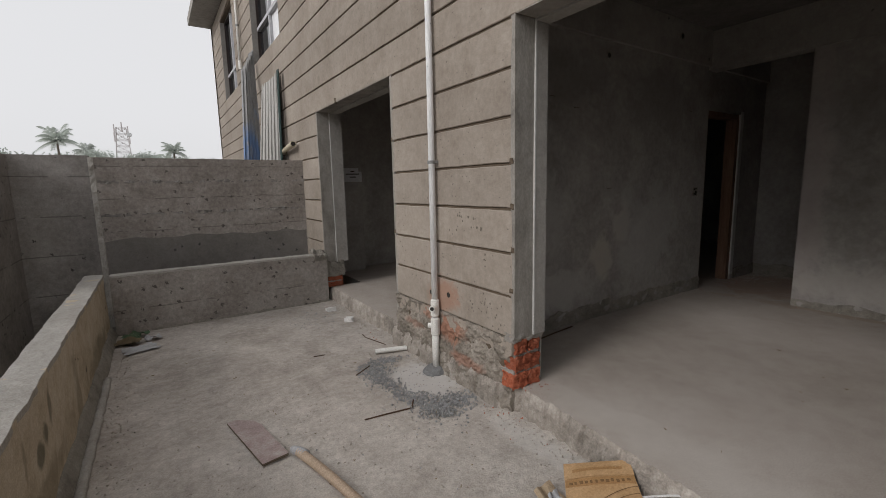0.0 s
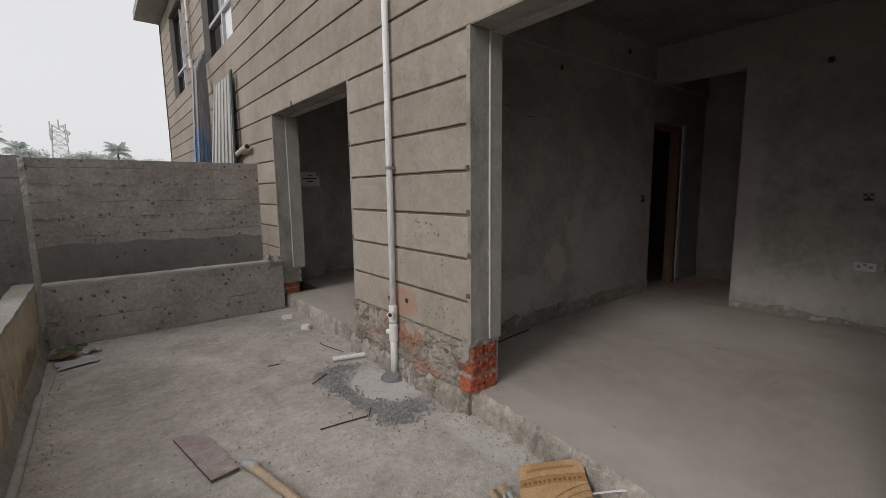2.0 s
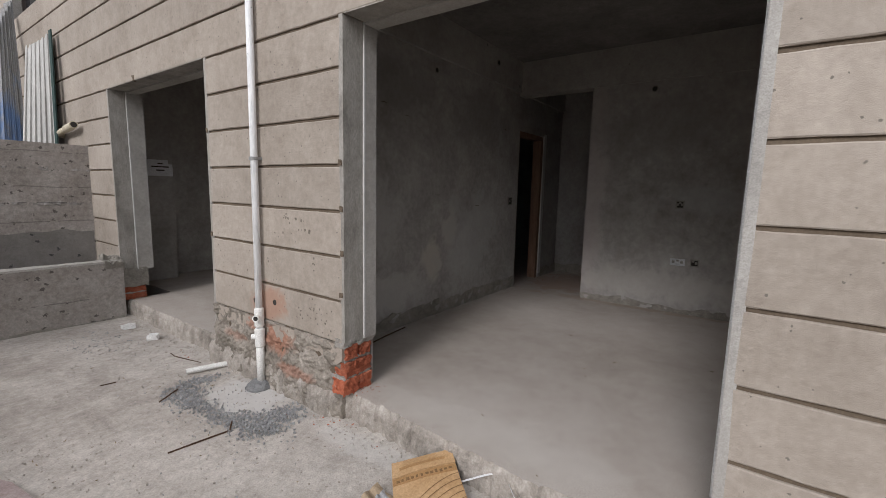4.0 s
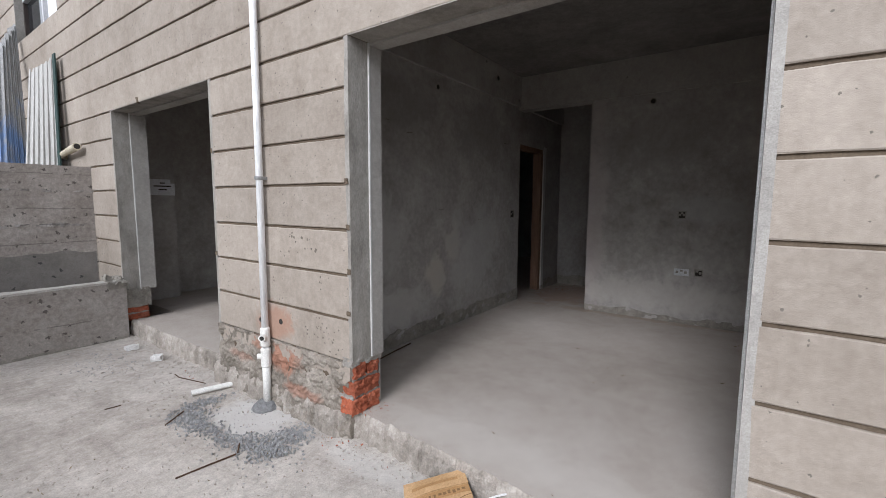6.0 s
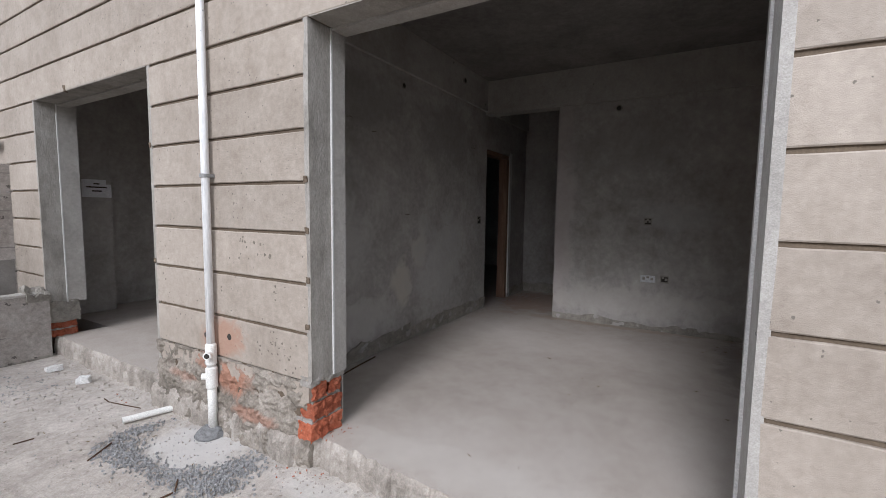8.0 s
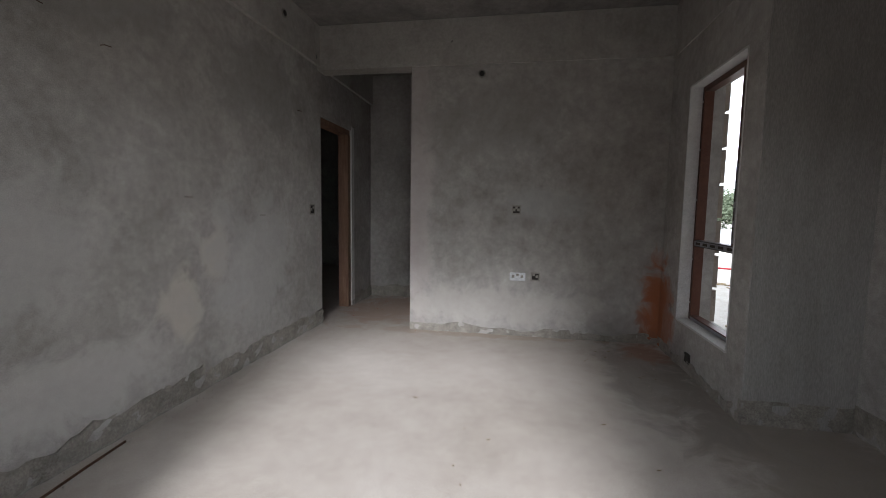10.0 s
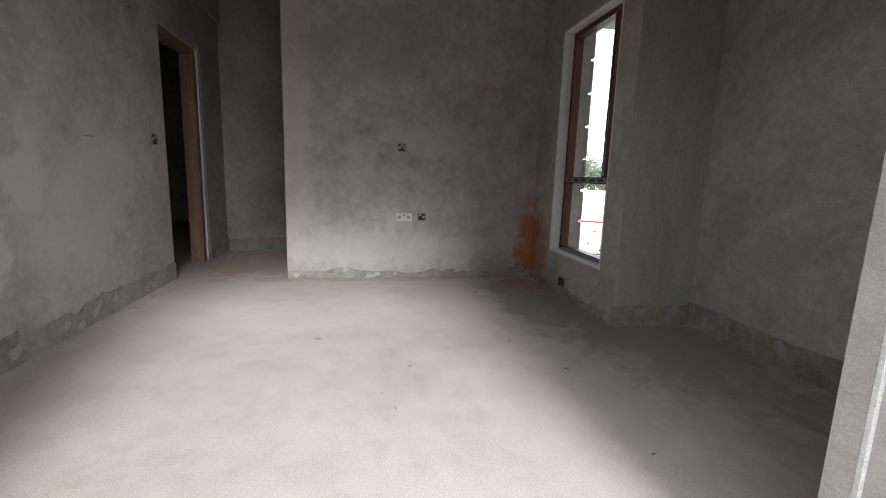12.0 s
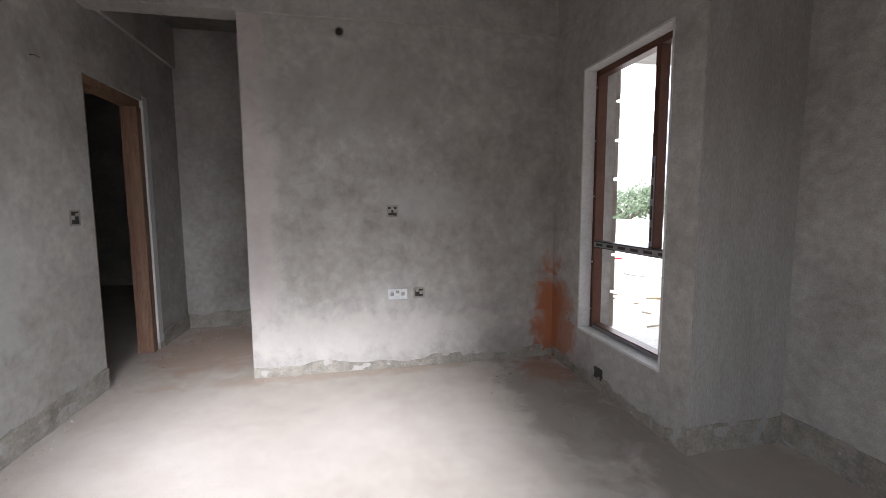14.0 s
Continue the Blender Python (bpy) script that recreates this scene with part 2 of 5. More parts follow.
# near-black caps: the shade inside bores and holes is put into the colour
M_BORE = material("hollow_shade", [(0.025, 0.022, 0.02), (0.05, 0.045, 0.04)], 5, 20, 0.9, 0.0)
M_CLAMP = material("grey_clamp", [(0.22, 0.22, 0.22), (0.32, 0.32, 0.31)], 8, 30, 0.5, 0.1, metal=0.6)
M_GRIT = material("mortar_grit", [(0.26, 0.23, 0.20), (0.40, 0.36, 0.32), (0.52, 0.48, 0.44)], 20, 80, 0.95, 0.3, 120)
M_GRAVEL = material("crushed_stone", [(0.16, 0.16, 0.163), (0.29, 0.288, 0.288), (0.45, 0.445, 0.44)], 30, 90, 0.9, 0.4, 200)
M_RUST = material("rusty_steel", [(0.06, 0.035, 0.022), (0.13, 0.075, 0.045)], 12, 50, 0.8, 0.3, 120, metal=0.3)
M_PLANK = material("red_faced_plywood", [(0.27, 0.20, 0.19), (0.37, 0.295, 0.28), (0.44, 0.39, 0.37)], 7, 22, 0.75, 0.2, 90)
M_PLANK_EDGE = material("plywood_edge", [(0.10, 0.075, 0.055), (0.20, 0.16, 0.12)], 10, 60, 0.85, 0.3, stretch=(1, 1, 8))
M_HOSE = material("cream_corrugated_hose", [(0.44, 0.33, 0.24), (0.60, 0.48, 0.37)], 7, 25, 0.55, 0.08)
M_CARD = material("brown_cardboard", [(0.36, 0.215, 0.10), (0.44, 0.28, 0.145), (0.50, 0.33, 0.18)], 3, 16, 0.8, 0.08, 90)
M_CARD_PALE = material("faded_cardboard", [(0.40, 0.30, 0.20), (0.50, 0.39, 0.27)], 6, 22, 0.85, 0.1, 90)
M_CARD_TAPE = material("brown_packing_tape", [(0.31, 0.175, 0.075), (0.36, 0.21, 0.095)], 4, 16, 0.35, 0.05)
M_INK = material("dark_ink", [(0.04, 0.032, 0.026), (0.07, 0.055, 0.045)], 10, 30, 0.8, 0.0)
M_PRINT = material("brown_carton_print", [(0.15, 0.085, 0.04), (0.21, 0.125, 0.06)], 10, 30, 0.8, 0.0)
M_STRAP = material("white_strap", [(0.62, 0.62, 0.62), (0.74, 0.74, 0.74)], 8, 30, 0.45, 0.0)
M_FOAM = material("dirty_white_foam", [(0.60, 0.59, 0.57), (0.74, 0.73, 0.71)], 10, 40, 0.9, 0.4)
M_LEAFLET = material("dry_leaf", [(0.13, 0.10, 0.06), (0.26, 0.20, 0.12)], 10, 40, 0.85, 0.2, vary=0.3)
M_GREENSCRAP = material("green_plastic_scrap", [(0.05, 0.09, 0.05), (0.10, 0.15, 0.08)], 10, 40, 0.5, 0.1)
M_PAPER = material("white_paper", [(0.58, 0.58, 0.60), (0.70, 0.70, 0.72)], 4, 20, 0.85, 0.02)
M_GREYPAPER = material("greyed_paper_sheet", [(0.36, 0.36, 0.37), (0.47, 0.47, 0.48)], 4, 20, 0.85, 0.1)
M_SHEET_GREY = material("grey_corrugated_fibre_sheet", [(0.30, 0.285, 0.27), (0.43, 0.42, 0.40), (0.52, 0.51, 0.49)], 2, 9, 0.8, 0.12, 90, stretch=(1, 1, 0.2))
M_SHEET_BLUE = material("faded_blue_corrugated_sheet", [(0.22, 0.21, 0.20), (0.30, 0.30, 0.30), (0.38, 0.37, 0.36)], 2, 9, 0.6, 0.1, 90, stretch=(1, 1, 0.2),
                        spots=[((-0.4, 5.9, 1.0), (0.8, 1.6, 1.5), (0.13, 0.24, 0.48), 0.8)])
M_SHEET_GREEN = material("green_sheet_edge", [(0.015, 0.035, 0.032), (0.03, 0.055, 0.05)], 3, 9, 0.7, 0.0)
M_ALU = material("brown_aluminium_frame", [(0.085, 0.038, 0.026), (0.12, 0.055, 0.038)], 4, 20, 0.42, 0.03, metal=0.2)
M_ALU_DARK = material("dark_sliding_frame", [(0.045, 0.035, 0.032), (0.07, 0.055, 0.05)], 4, 20, 0.4, 0.03, metal=0.2)
M_ALU_PALE = material("pale_film_frame", [(0.40, 0.40, 0.42), (0.50, 0.50, 0.52)], 4, 20, 0.45, 0.03)
# white pane colour stands for bright sky in the glass
M_SKY_PANE = material("sky_white_pane", [(0.80, 0.81, 0.83), (0.88, 0.88, 0.89)], 2, 9, 0.3, 0.03)
M_TAPE = material("grey_protective_tape", [(0.20, 0.20, 0.21), (0.28, 0.28, 0.29)], 6, 20, 0.4, 0.02)
M_WOOD = material("raw_wood_door_frame", [(0.115, 0.064, 0.042), (0.19, 0.112, 0.075), (0.26, 0.165, 0.115)], 3, 16, 0.75, 0.2, 120, stretch=(4, 4, 0.35))
M_BOX = material("galvanised_box", [(0.40, 0.41, 0.42), (0.58, 0.59, 0.60)], 8, 40, 0.45, 0.2, metal=0.5)
M_RAW_BOX = material("mortared_box", [(0.20, 0.185, 0.165), (0.30, 0.28, 0.25)], 8, 40, 0.9, 0.5)
M_GROUND = material("pale_sandy_ground", [(0.27, 0.25, 0.225), (0.38, 0.36, 0.33)], 0.3, 3, 0.95, 0.3, 40)
M_LIME = material("lime_washed_wall", [(0.52, 0.53, 0.54), (0.68, 0.69, 0.70)], 1, 6, 0.9, 0.15)
M_REDRAIL = material("red_painted_steel", [(0.36, 0.02, 0.025), (0.48, 0.04, 0.05)], 4, 20, 0.45, 0.05)
M_BARK = material("palm_bark", [(0.12, 0.10, 0.08), (0.20, 0.17, 0.14)], 3, 12, 0.9, 0.4)
M_LEAF = material("tree_leaves", [(0.08, 0.11, 0.07), (0.15, 0.18, 0.115), (0.22, 0.25, 0.18)], 1.5, 8, 0.7, 0.0, vary=0.2)
# far foliage made pale grey-green, aerial haze put into the colour
M_FROND = material("haze_pale_foliage", [(0.42, 0.46, 0.42), (0.54, 0.57, 0.53)], 1.5, 8, 0.6, 0.0, vary=0.15)


def let_light_through(m, share):
    """Thin leaves pass part of the light from behind."""
    nt = m.node_tree
    bs, out = nt.nodes["Principled BSDF"], nt.nodes["Material Output"]
    tr_, mx = nt.nodes.new("ShaderNodeBsdfTranslucent"), nt.nodes.new("ShaderNodeMixShader")
    mx.inputs[0].default_value = share
    nt.links.new(bs.inputs["Base Color"].links[0].from_socket, tr_.inputs["Color"])
    nt.links.new(bs.outputs[0], mx.inputs[1])
    nt.links.new(tr_.outputs[0], mx.inputs[2])
    nt.links.new(mx.outputs[0], out.inputs["Surface"])


let_light_through(M_LEAF, 0.45)
let_light_through(M_FROND, 0.5)
M_STEEL = material("galvanised_lattice", [(0.48, 0.45, 0.45), (0.60, 0.57, 0.57)], 1, 6, 0.6, 0.0, metal=0.1)
M_TANK = material("white_plastic_tank", [(0.66, 0.66, 0.66), (0.76, 0.76, 0.76)], 1, 6, 0.5, 0.05)


def glass_material():
    m = bpy.data.materials.new("dark_window_glass")
    m.use_nodes = True
    b = m.node_tree.nodes["Principled BSDF"]
    b.inputs["Base Color"].default_value = (0.02, 0.022, 0.025, 1)
    b.inputs["Roughness"].default_value = 0.04
    b.inputs["Specular IOR Level"].default_value = 0.7
    return m


M_GLASS = glass_material()


# ---- mesh helpers ----
def link(name, bm, mat, parent=None, label="", smooth=False):
    me = bpy.data.meshes.new(name)
    bmesh.ops.recalc_face_normals(bm, faces=bm.faces)
    for f in bm.faces:
        f.smooth = smooth
    bm.to_mesh(me)
    bm.free()
    for m in (mat if isinstance(mat, (list, tuple)) else [mat]):
        me.materials.append(m)
    ob = new(name, me)
    if parent is not None:
        ob.parent = parent
    if label:
        ob["label"] = label
    return ob


def part(name, bm, mat, parent, label="", smooth=False):
    return link(name, bm, mat, parent, label, smooth)


def empty(name, at=(0, 0, 0), **tags):
    ob = new(name)
    ob.location = at
    ob.empty_display_size = 0.1
    return tagged(ob, **tags)


def add_box(bm, x0, x1, y0, y1, z0, z1, bevel=0.0):
    m = Matrix.Translation(((x0 + x1) / 2, (y0 + y1) / 2, (z0 + z1) / 2)) @ Matrix.Diagonal((x1 - x0, y1 - y0, z1 - z0, 1))
    r = bmesh.ops.create_cube(bm, size=1, matrix=m)
    if bevel:
        edges = list({ed for v in r["verts"] for ed in v.link_edges})
        bmesh.ops.bevel(bm, geom=edges, offset=bevel, segments=2, affect="EDGES", profile=0.6)
    return bm


def box(x0, x1, y0, y1, z0, z1, bevel=0.0):
    return add_box(bmesh.new(), x0, x1, y0, y1, z0, z1, bevel)


def rough_box(x0, x1, y0, y1, z0, z1, cuts=4, amp=0.006, freq=14.0, seed=0):
    bm = box(x0, x1, y0, y1, z0, z1)
    bmesh.ops.subdivide_edges(bm, edges=bm.edges[:], cuts=cuts, use_grid_fill=True)
    off = Vector((seed * 7.3, seed * 3.1, seed * 5.7))
    for v in bm.verts:
        v.co += noise.noise_vector(v.co * freq + off) * amp + noise.noise_vector(v.co * freq * 2.7 - off) * (amp * 0.5)
    return bm


def wall_cells(axis, a, b, u0, u1, z0, z1, holes):
    """A wall of thickness a..b along axis ('x' or 'y' is the thin direction), u0..u1 long, with rectangular holes (u0, u1, z0, z1)."""
    us = sorted({u0, u1, *[min(max(h[i], u0), u1) for h in holes for i in (0, 1)]})
    zs = sorted({z0, z1, *[min(max(h[i], z0), z1) for h in holes for i in (2, 3)]})
    solid = {}
    for i in range(len(us) - 1):
        for j in range(len(zs) - 1):
            cu, cz = (us[i] + us[i + 1]) / 2, (zs[j] + zs[j + 1]) / 2
            solid[i, j] = not any(h[0] < cu < h[1] and h[2] < cz < h[3] for h in holes)
    bm = bmesh.new()
    cache = {}

    def vert(t, u, z):
        p = (t, u, z) if axis == "x" else (u, t, z)
        key = tuple(round(c, 5) for c in p)
        if key not in cache:
            cache[key] = bm.verts.new(p)
        return cache[key]

    for (i, j), s in solid.items():
        if not s:
            continue
        ua, ub, za, zb = us[i], us[i + 1], zs[j], zs[j + 1]
        for t in (a, b):
            bm.faces.new([vert(t, ua, za), vert(t, ub, za), vert(t, ub, zb), vert(t, ua, zb)])
        for di, dj, q in ((-1, 0, ((ua, za), (ua, zb))), (1, 0, ((ub, za), (ub, zb))), (0, -1, ((ua, za), (ub, za))), (0, 1, ((ua, zb), (ub, zb)))):
            if not solid.get((i + di, j + dj), False):
                (p, r), (p2, r2) = q
                bm.faces.new([vert(a, p, r), vert(b, p, r), vert(b, p2, r2), vert(a, p2, r2)])
    return bm


def rough_sheet(o, u, v, n, lu, lv, nu, nv, amp=0.01, freq=9.0, ragged_top=0.0, ragged_bottom=0.0, depth=0.05, seed=0, rfreq=5.0):
    """A bumpy slab: o + u*a + v*b, pushed along n by noise, its top or bottom edge ragged, with skirts of the given depth behind."""
    o, u, v, n = Vector(o), Vector(u), Vector(v), Vector(n)
    bm = bmesh.new()
    off = Vector((seed * 3.7, seed * 9.1, seed * 1.9))
    grid = []
    for i in range(nu + 1):
        row = []
        p0 = o + u * (lu * i / nu)
        hi = lv + ragged_top * (noise.noise(p0 * rfreq + off) + 0.6 * noise.noise(p0 * rfreq * 4 + off))
        lo = ragged_bottom * (noise.noise(p0 * rfreq + off * 2) + 0.6 * noise.noise(p0 * rfreq * 4 - off))
        for j in range(nv + 1):
            p = p0 + v * (lo + (hi - lo) * j / nv)
            p = p + n * (amp * (noise.noise(p * freq + off) + 0.5 * noise.noise(p * freq * 3.1 + off)))
            row.append(bm.verts.new(p))
        grid.append(row)
    for i in range(nu):
        for j in range(nv):
            bm.faces.new([grid[i][j], grid[i + 1][j], grid[i + 1][j + 1], grid[i][j + 1]])
    rim = [grid[i][0] for i in range(nu + 1)] + [grid[nu][j] for j in range(1, nv + 1)] + [grid[i][nv] for i in range(nu - 1, -1, -1)] + [grid[0][j] for j in range(nv - 1, 0, -1)]
    back_rim = [bm.verts.new(p.co - n * depth) for p in rim]
    for k in range(len(rim)):
        q = (k + 1) % len(rim)
        bm.faces.new([rim[k], rim[q], back_rim[q], back_rim[k]])
    return bm


def add_tube(bm, pts, r, seg=10, caps=True, ring=None):
    pts = [Vector(p) for p in pts]
    rings = []
    for i, p in enumerate(pts):
        d = (pts[min(i + 1, len(pts) - 1)] - pts[max(i - 1, 0)]).normalized()
        side = d.cross(Vector((0, 0, 1))) if abs(d.z) < 0.95 else d.cross(Vector((1, 0, 0)))
        side.normalize()
        up = side.cross(d)
        rr = r[i] if isinstance(r, (list, tuple)) else r
        rings.append([bm.verts.new(p + (side * math.cos(2 * math.pi * k / seg) + up * math.sin(2 * math.pi * k / seg)) * rr) for k in range(seg)])
    for i in range(len(rings) - 1):
        for k in range(seg):
            bm.faces.new([rings[i][k], rings[i][(k + 1) % seg], rings[i + 1][(k + 1) % seg], rings[i + 1][k]])
    if caps:
        bm.faces.new(rings[0])
        bm.faces.new(rings[-1])
    return bm


def tube(pts, r, seg=10, caps=True):
    return add_tube(bmesh.new(), pts, r, seg, caps)


# ---- plan ----
TERR = -0.166           # terrace level; the room's floor is 0
OUT = -0.45            # ground outside
WALL = 0.25            # outer wall thickness
LINTEL = 2.234
PIPE_Y = 0.84
COURSE = 0.2713
OPEN = (-1.93, 0.0)   # wide opening, along y
DOOR = (1.558, 3.573)  # second opening, along y
BACK_X = 3.573
NIB_Y = -0.285
LEFT_Y = 0.655
WIN_Y = -2.58
RIGHT_Y = -3.143
COL_X = 2.098
END_X = 5.10
CEIL = 2.92
Y_END, Z_TOP = 12.4, 5.8
W2 = (5.04, 7.0, 3.545, 5.42)
W1 = (8.9, 10.7, 3.5, 5.45)
LOWW = (8.85, 11.0, 0.9, 2.065)

# ---- ground ----
bm = bmesh.new()
bmesh.ops.create_grid(bm, x_segments=40, y_segments=40, size=600, matrix=Matrix.Translation((0, 0, OUT)))
tagged(link("ground", bm, M_GROUND), "pale dusty open ground around the unfinished building", "ground", kind="structure")

bm = box(-2.3, 0.30, -7.0, 3.60, OUT - 0.05, TERR - 0.02)
tagged(link("pavement", bm, M_SLAB), "concrete slab under the terrace", "slab", kind="structure")
bm = bmesh.new()
NX, NY = 50, 200
tg = [[bm.verts.new((-2.3 + 2.6 * i / NX, -7 + 10.6 * j / NY,
       TERR + 0.006 * noise.noise(Vector((i * 0.12, j * 0.12, 3))) + 0.004 * noise.noise(Vector((i * 0.45, j * 0.45, 7))))) for j in range(NY + 1)] for i in range(NX + 1)]
for i in range(NX):
    for j in range(NY):
        bm.faces.new([tg[i][j], tg[i + 1][j], tg[i + 1][j + 1], tg[i][j + 1]])
terrace = tagged(link("floor_terrace", bm, M_TERR, smooth=True), "grey weathered cement terrace floor, dusty and stained", "floor", kind="structure")


# ---- room floors with the broken slab edge ----
def slab_edge_x(y):
    base = 0.06 if y > 1.6 else (-0.02 + 0.085 * max(0.0, 1 - y / 0.12) if y > 0 else 0.065 - 0.095 * min(1.0, -y / 1.1))
    p = Vector((0, y, 0))
    q = y / 0.13 + 0.5 * noise.noise(p * 2.0)
    facet = math.floor(q)      # the edge broke off in short upright facets
    return (base + 0.018 * noise.noise(p * 3.0) + 0.02 * noise.noise(Vector((facet * 1.37, 4.1, 0))) + 0.014 * (q - facet - 0.5)
            + 0.010 * noise.noise(p * 21 + Vector((5, 0, 0))) + 0.006 * noise.noise(p * 60))


bm = bmesh.new()
NS, y0, y1 = 520, -3.0, 3.60
cols = []
for i in range(NS + 1):
    y = y0 + (y1 - y0) * i / NS
    xe = slab_edge_x(y)
    col = [bm.verts.new((0.5, y, 0.0)), bm.verts.new((xe + 0.012, y, 0.0))]
    for k in range(1, 7):
        z = (TERR - 0.02) * k / 6
        p = Vector((0, y, z))
        col.append(bm.verts.new((xe - 0.012 * k / 6 + 0.012 * noise.noise(Vector((0, y * 22, z * 6))) + 0.010 * noise.noise(p * 40), y, z - 0.004 if k == 1 else z)))
    cols.append(col)
for i in range(NS):
    for k in range(7):
        f = bm.faces.new([cols[i][k], cols[i + 1][k], cols[i + 1][k + 1], cols[i][k + 1]])
        f.material_index = 0 if k == 0 else 1
tagged(link("floor_step_edge", bm, [M_FLOOR, M_SLAB]), "broken cement step edge of the room floor", "step edge", kind="structure")
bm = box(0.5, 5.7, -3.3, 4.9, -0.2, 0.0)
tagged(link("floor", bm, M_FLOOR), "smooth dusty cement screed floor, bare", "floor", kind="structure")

# ---- facade ----
HOLES = [(*OPEN, -1, LINTEL), (*DOOR, -1, LINTEL), W2, W1, LOWW, (0.0, DOOR[0], -1, 0.0), (0.0, 0.10, -1, 0.335), (DOOR[1], DOOR[1] + 0.10, -1, 0.16)]
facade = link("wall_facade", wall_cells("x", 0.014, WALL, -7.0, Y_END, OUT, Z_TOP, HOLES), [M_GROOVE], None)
tagged(facade, "sand-coloured rendered facade with deep horizontal grooves", "wall", kind="structure")
tagged(link("wall_end", box(0.0, 6.0, Y_END - 0.27, Y_END - 0.002, OUT, Z_TOP), M_FACADE), "rendered end wall of the building", "wall", kind="structure")
tagged(link("roof", box(-0.55, 6.2, -7.2, Y_END + 0.03, Z_TOP, Z_TOP + 0.2, 0.01), M_JAMB), "projecting concrete roof slab", "roof", kind="structure")


def band(y0, y1, z0, z1, x0=0.0):
    """One rendered course between two grooves, its edges a little worn."""
    n = max(2, int((y1 - y0) / 0.08))
    bm = bmesh.new()
    rows = []
    for i in range(n + 1):
        y = y0 + (y1 - y0) * i / n
        p = Vector((0, y * 3, z0 * 5))
        j = 0.003 * noise.noise(p * 2.1) + 0.002 * noise.noise(p * 7)
        k = 0.003 * noise.noise(p * 2.3 + Vector((9, 0, 0))) + 0.002 * noise.noise(p * 6.1 + Vector((2, 0, 0)))
        ey = 0.004 * noise.noise(p * 9) if i in (0, n) else 0.0
        prof = [(0.020, z0 + j), (0.004, z0 + j), (0.0, z0 + j + 0.005), (0.0, z1 + k - 0.005), (0.004, z1 + k), (0.020, z1 + k)]
        if i in (0, n):
            prof = [(max(x, 0.005), z) for x, z in prof]
        rows.append([bm.verts.new((x0 + x, y + ey, z)) for x, z in prof])
    for i in range(n):
        for k in range(5):
            bm.faces.new([rows[i][k], rows[i + 1][k], rows[i + 1][k + 1], rows[i][k + 1]])
    bm.faces.new(rows[0])
    bm.faces.new(rows[-1])
    return bm


def spans(z0, z1):
    """The solid stretches of the facade along y between two heights."""
    zc = (z0 + z1) / 2
    cuts = [h[:2] for h in HOLES[:5] if h[2] < zc < h[3]]
    res, a0 = [], -7.0
    for c0, c1 in sorted(cuts):
        res.append((a0, c0))
        a0 = c1
    res.append((a0, Y_END))
    return res


GROOVE = 0.018
for k in range(-9, 17):
    zb = LINTEL + COURSE * k
    if zb > Z_TOP - 0.05:
        break
    zt = min(zb + COURSE - GROOVE, Z_TOP)
    for s0, s1 in spans(zb, zt):
        if k <= -8 and s1 <= DOOR[1] and s0 > -1:
            continue
        if zb < 0 and k < -8:
            continue
        up = 0.044 if s1 <= OPEN[0] + 0.01 and k < -1 else 0.0      # the pier beyond the wide opening was coursed a little higher
        part("render_course", band(s0, s1, zb + up, zt + (0.044 if s1 <= OPEN[0] + 0.01 and k < -2 else 0.0)), M_FACADE, facade)
# below the lowest groove the render has been hacked off
part("render_remnant", rough_sheet((0.002, 0.02, LINTEL - COURSE * 7 - 0.13), (0, 1, 0), (0, 0, 1), (-1, 0, 0), 1.535, 0.112, 150, 6, 0.003, 8, 0.0, 0.07, 0.03, 4, 6.0), M_FACADE, facade)
base_bm = rough_sheet((-0.022, 0.03, TERR - 0.02), (0, 1, 0), (0.045, 0, 0.999), (-1, 0, 0), 1.515, 0.515, 260, 80, 0.03, 12, 0.0, 0.0, 0.08, 2)
for v in base_bm.verts:
    v.co.x += 0.02 * max(0.0, 1 - (v.co.y - 0.03) / 0.22) ** 1.5
part("hacked_base", base_bm, M_BASE, facade, "hacked mortar and brick base")
part("pier_core", box(0.06, WALL - 0.02, 0.04, 1.53, -0.02, 0.36), M_MORTAR, facade)

# chips are dark lumps, the notches' shade put into their colour
part("render_chip", rough_box(-0.003, 0.03, 2.86, 2.91, LINTEL - 0.004, LINTEL + 0.045, 3, 0.01, 30, 2), M_GROOVE, facade, "chipped lintel edge")
for i, (y, z) in enumerate(((0.02, 1.43), (0.015, 1.16), (0.02, 0.64), (1.55, 0.9), (0.012, 0.90), (1.55, 1.7))):
    part("render_chip", rough_box(-0.002, 0.02, y - 0.012, y + 0.012, z - 0.02, z + 0.012, 3, 0.008, 40, i), M_GROOVE, facade)

# hack marks in the render of the pier and the piers beside it: flat patches, dent shade in the colour
rng = random.Random(11)
CHIPS = []
for k in range(5):
    cb_ = bmesh.new()
    n_ = 9
    rim_ = [cb_.verts.new((-0.0015, math.cos(2 * math.pi * q / n_) * rng.uniform(0.5, 1.0), math.sin(2 * math.pi * q / n_) * rng.uniform(0.6, 1.3))) for q in range(n_)]
    mid_ = cb_.verts.new((-0.0008, 0, 0))
    for q in range(n_):
        cb_.faces.new([rim_[q], rim_[(q + 1) % n_], mid_])
    wall_ = [cb_.verts.new((0.004, v.co.y, v.co.z)) for v in rim_]
    for q in range(n_):
        cb_.faces.new([rim_[q], rim_[(q + 1) % n_], wall_[(q + 1) % n_], wall_[q]])
    me_ = bpy.data.meshes.new("hack_mark")
    cb_.to_mesh(me_)
    cb_.free()
    me_.materials.append(M_HACK)
    CHIPS.append(me_)
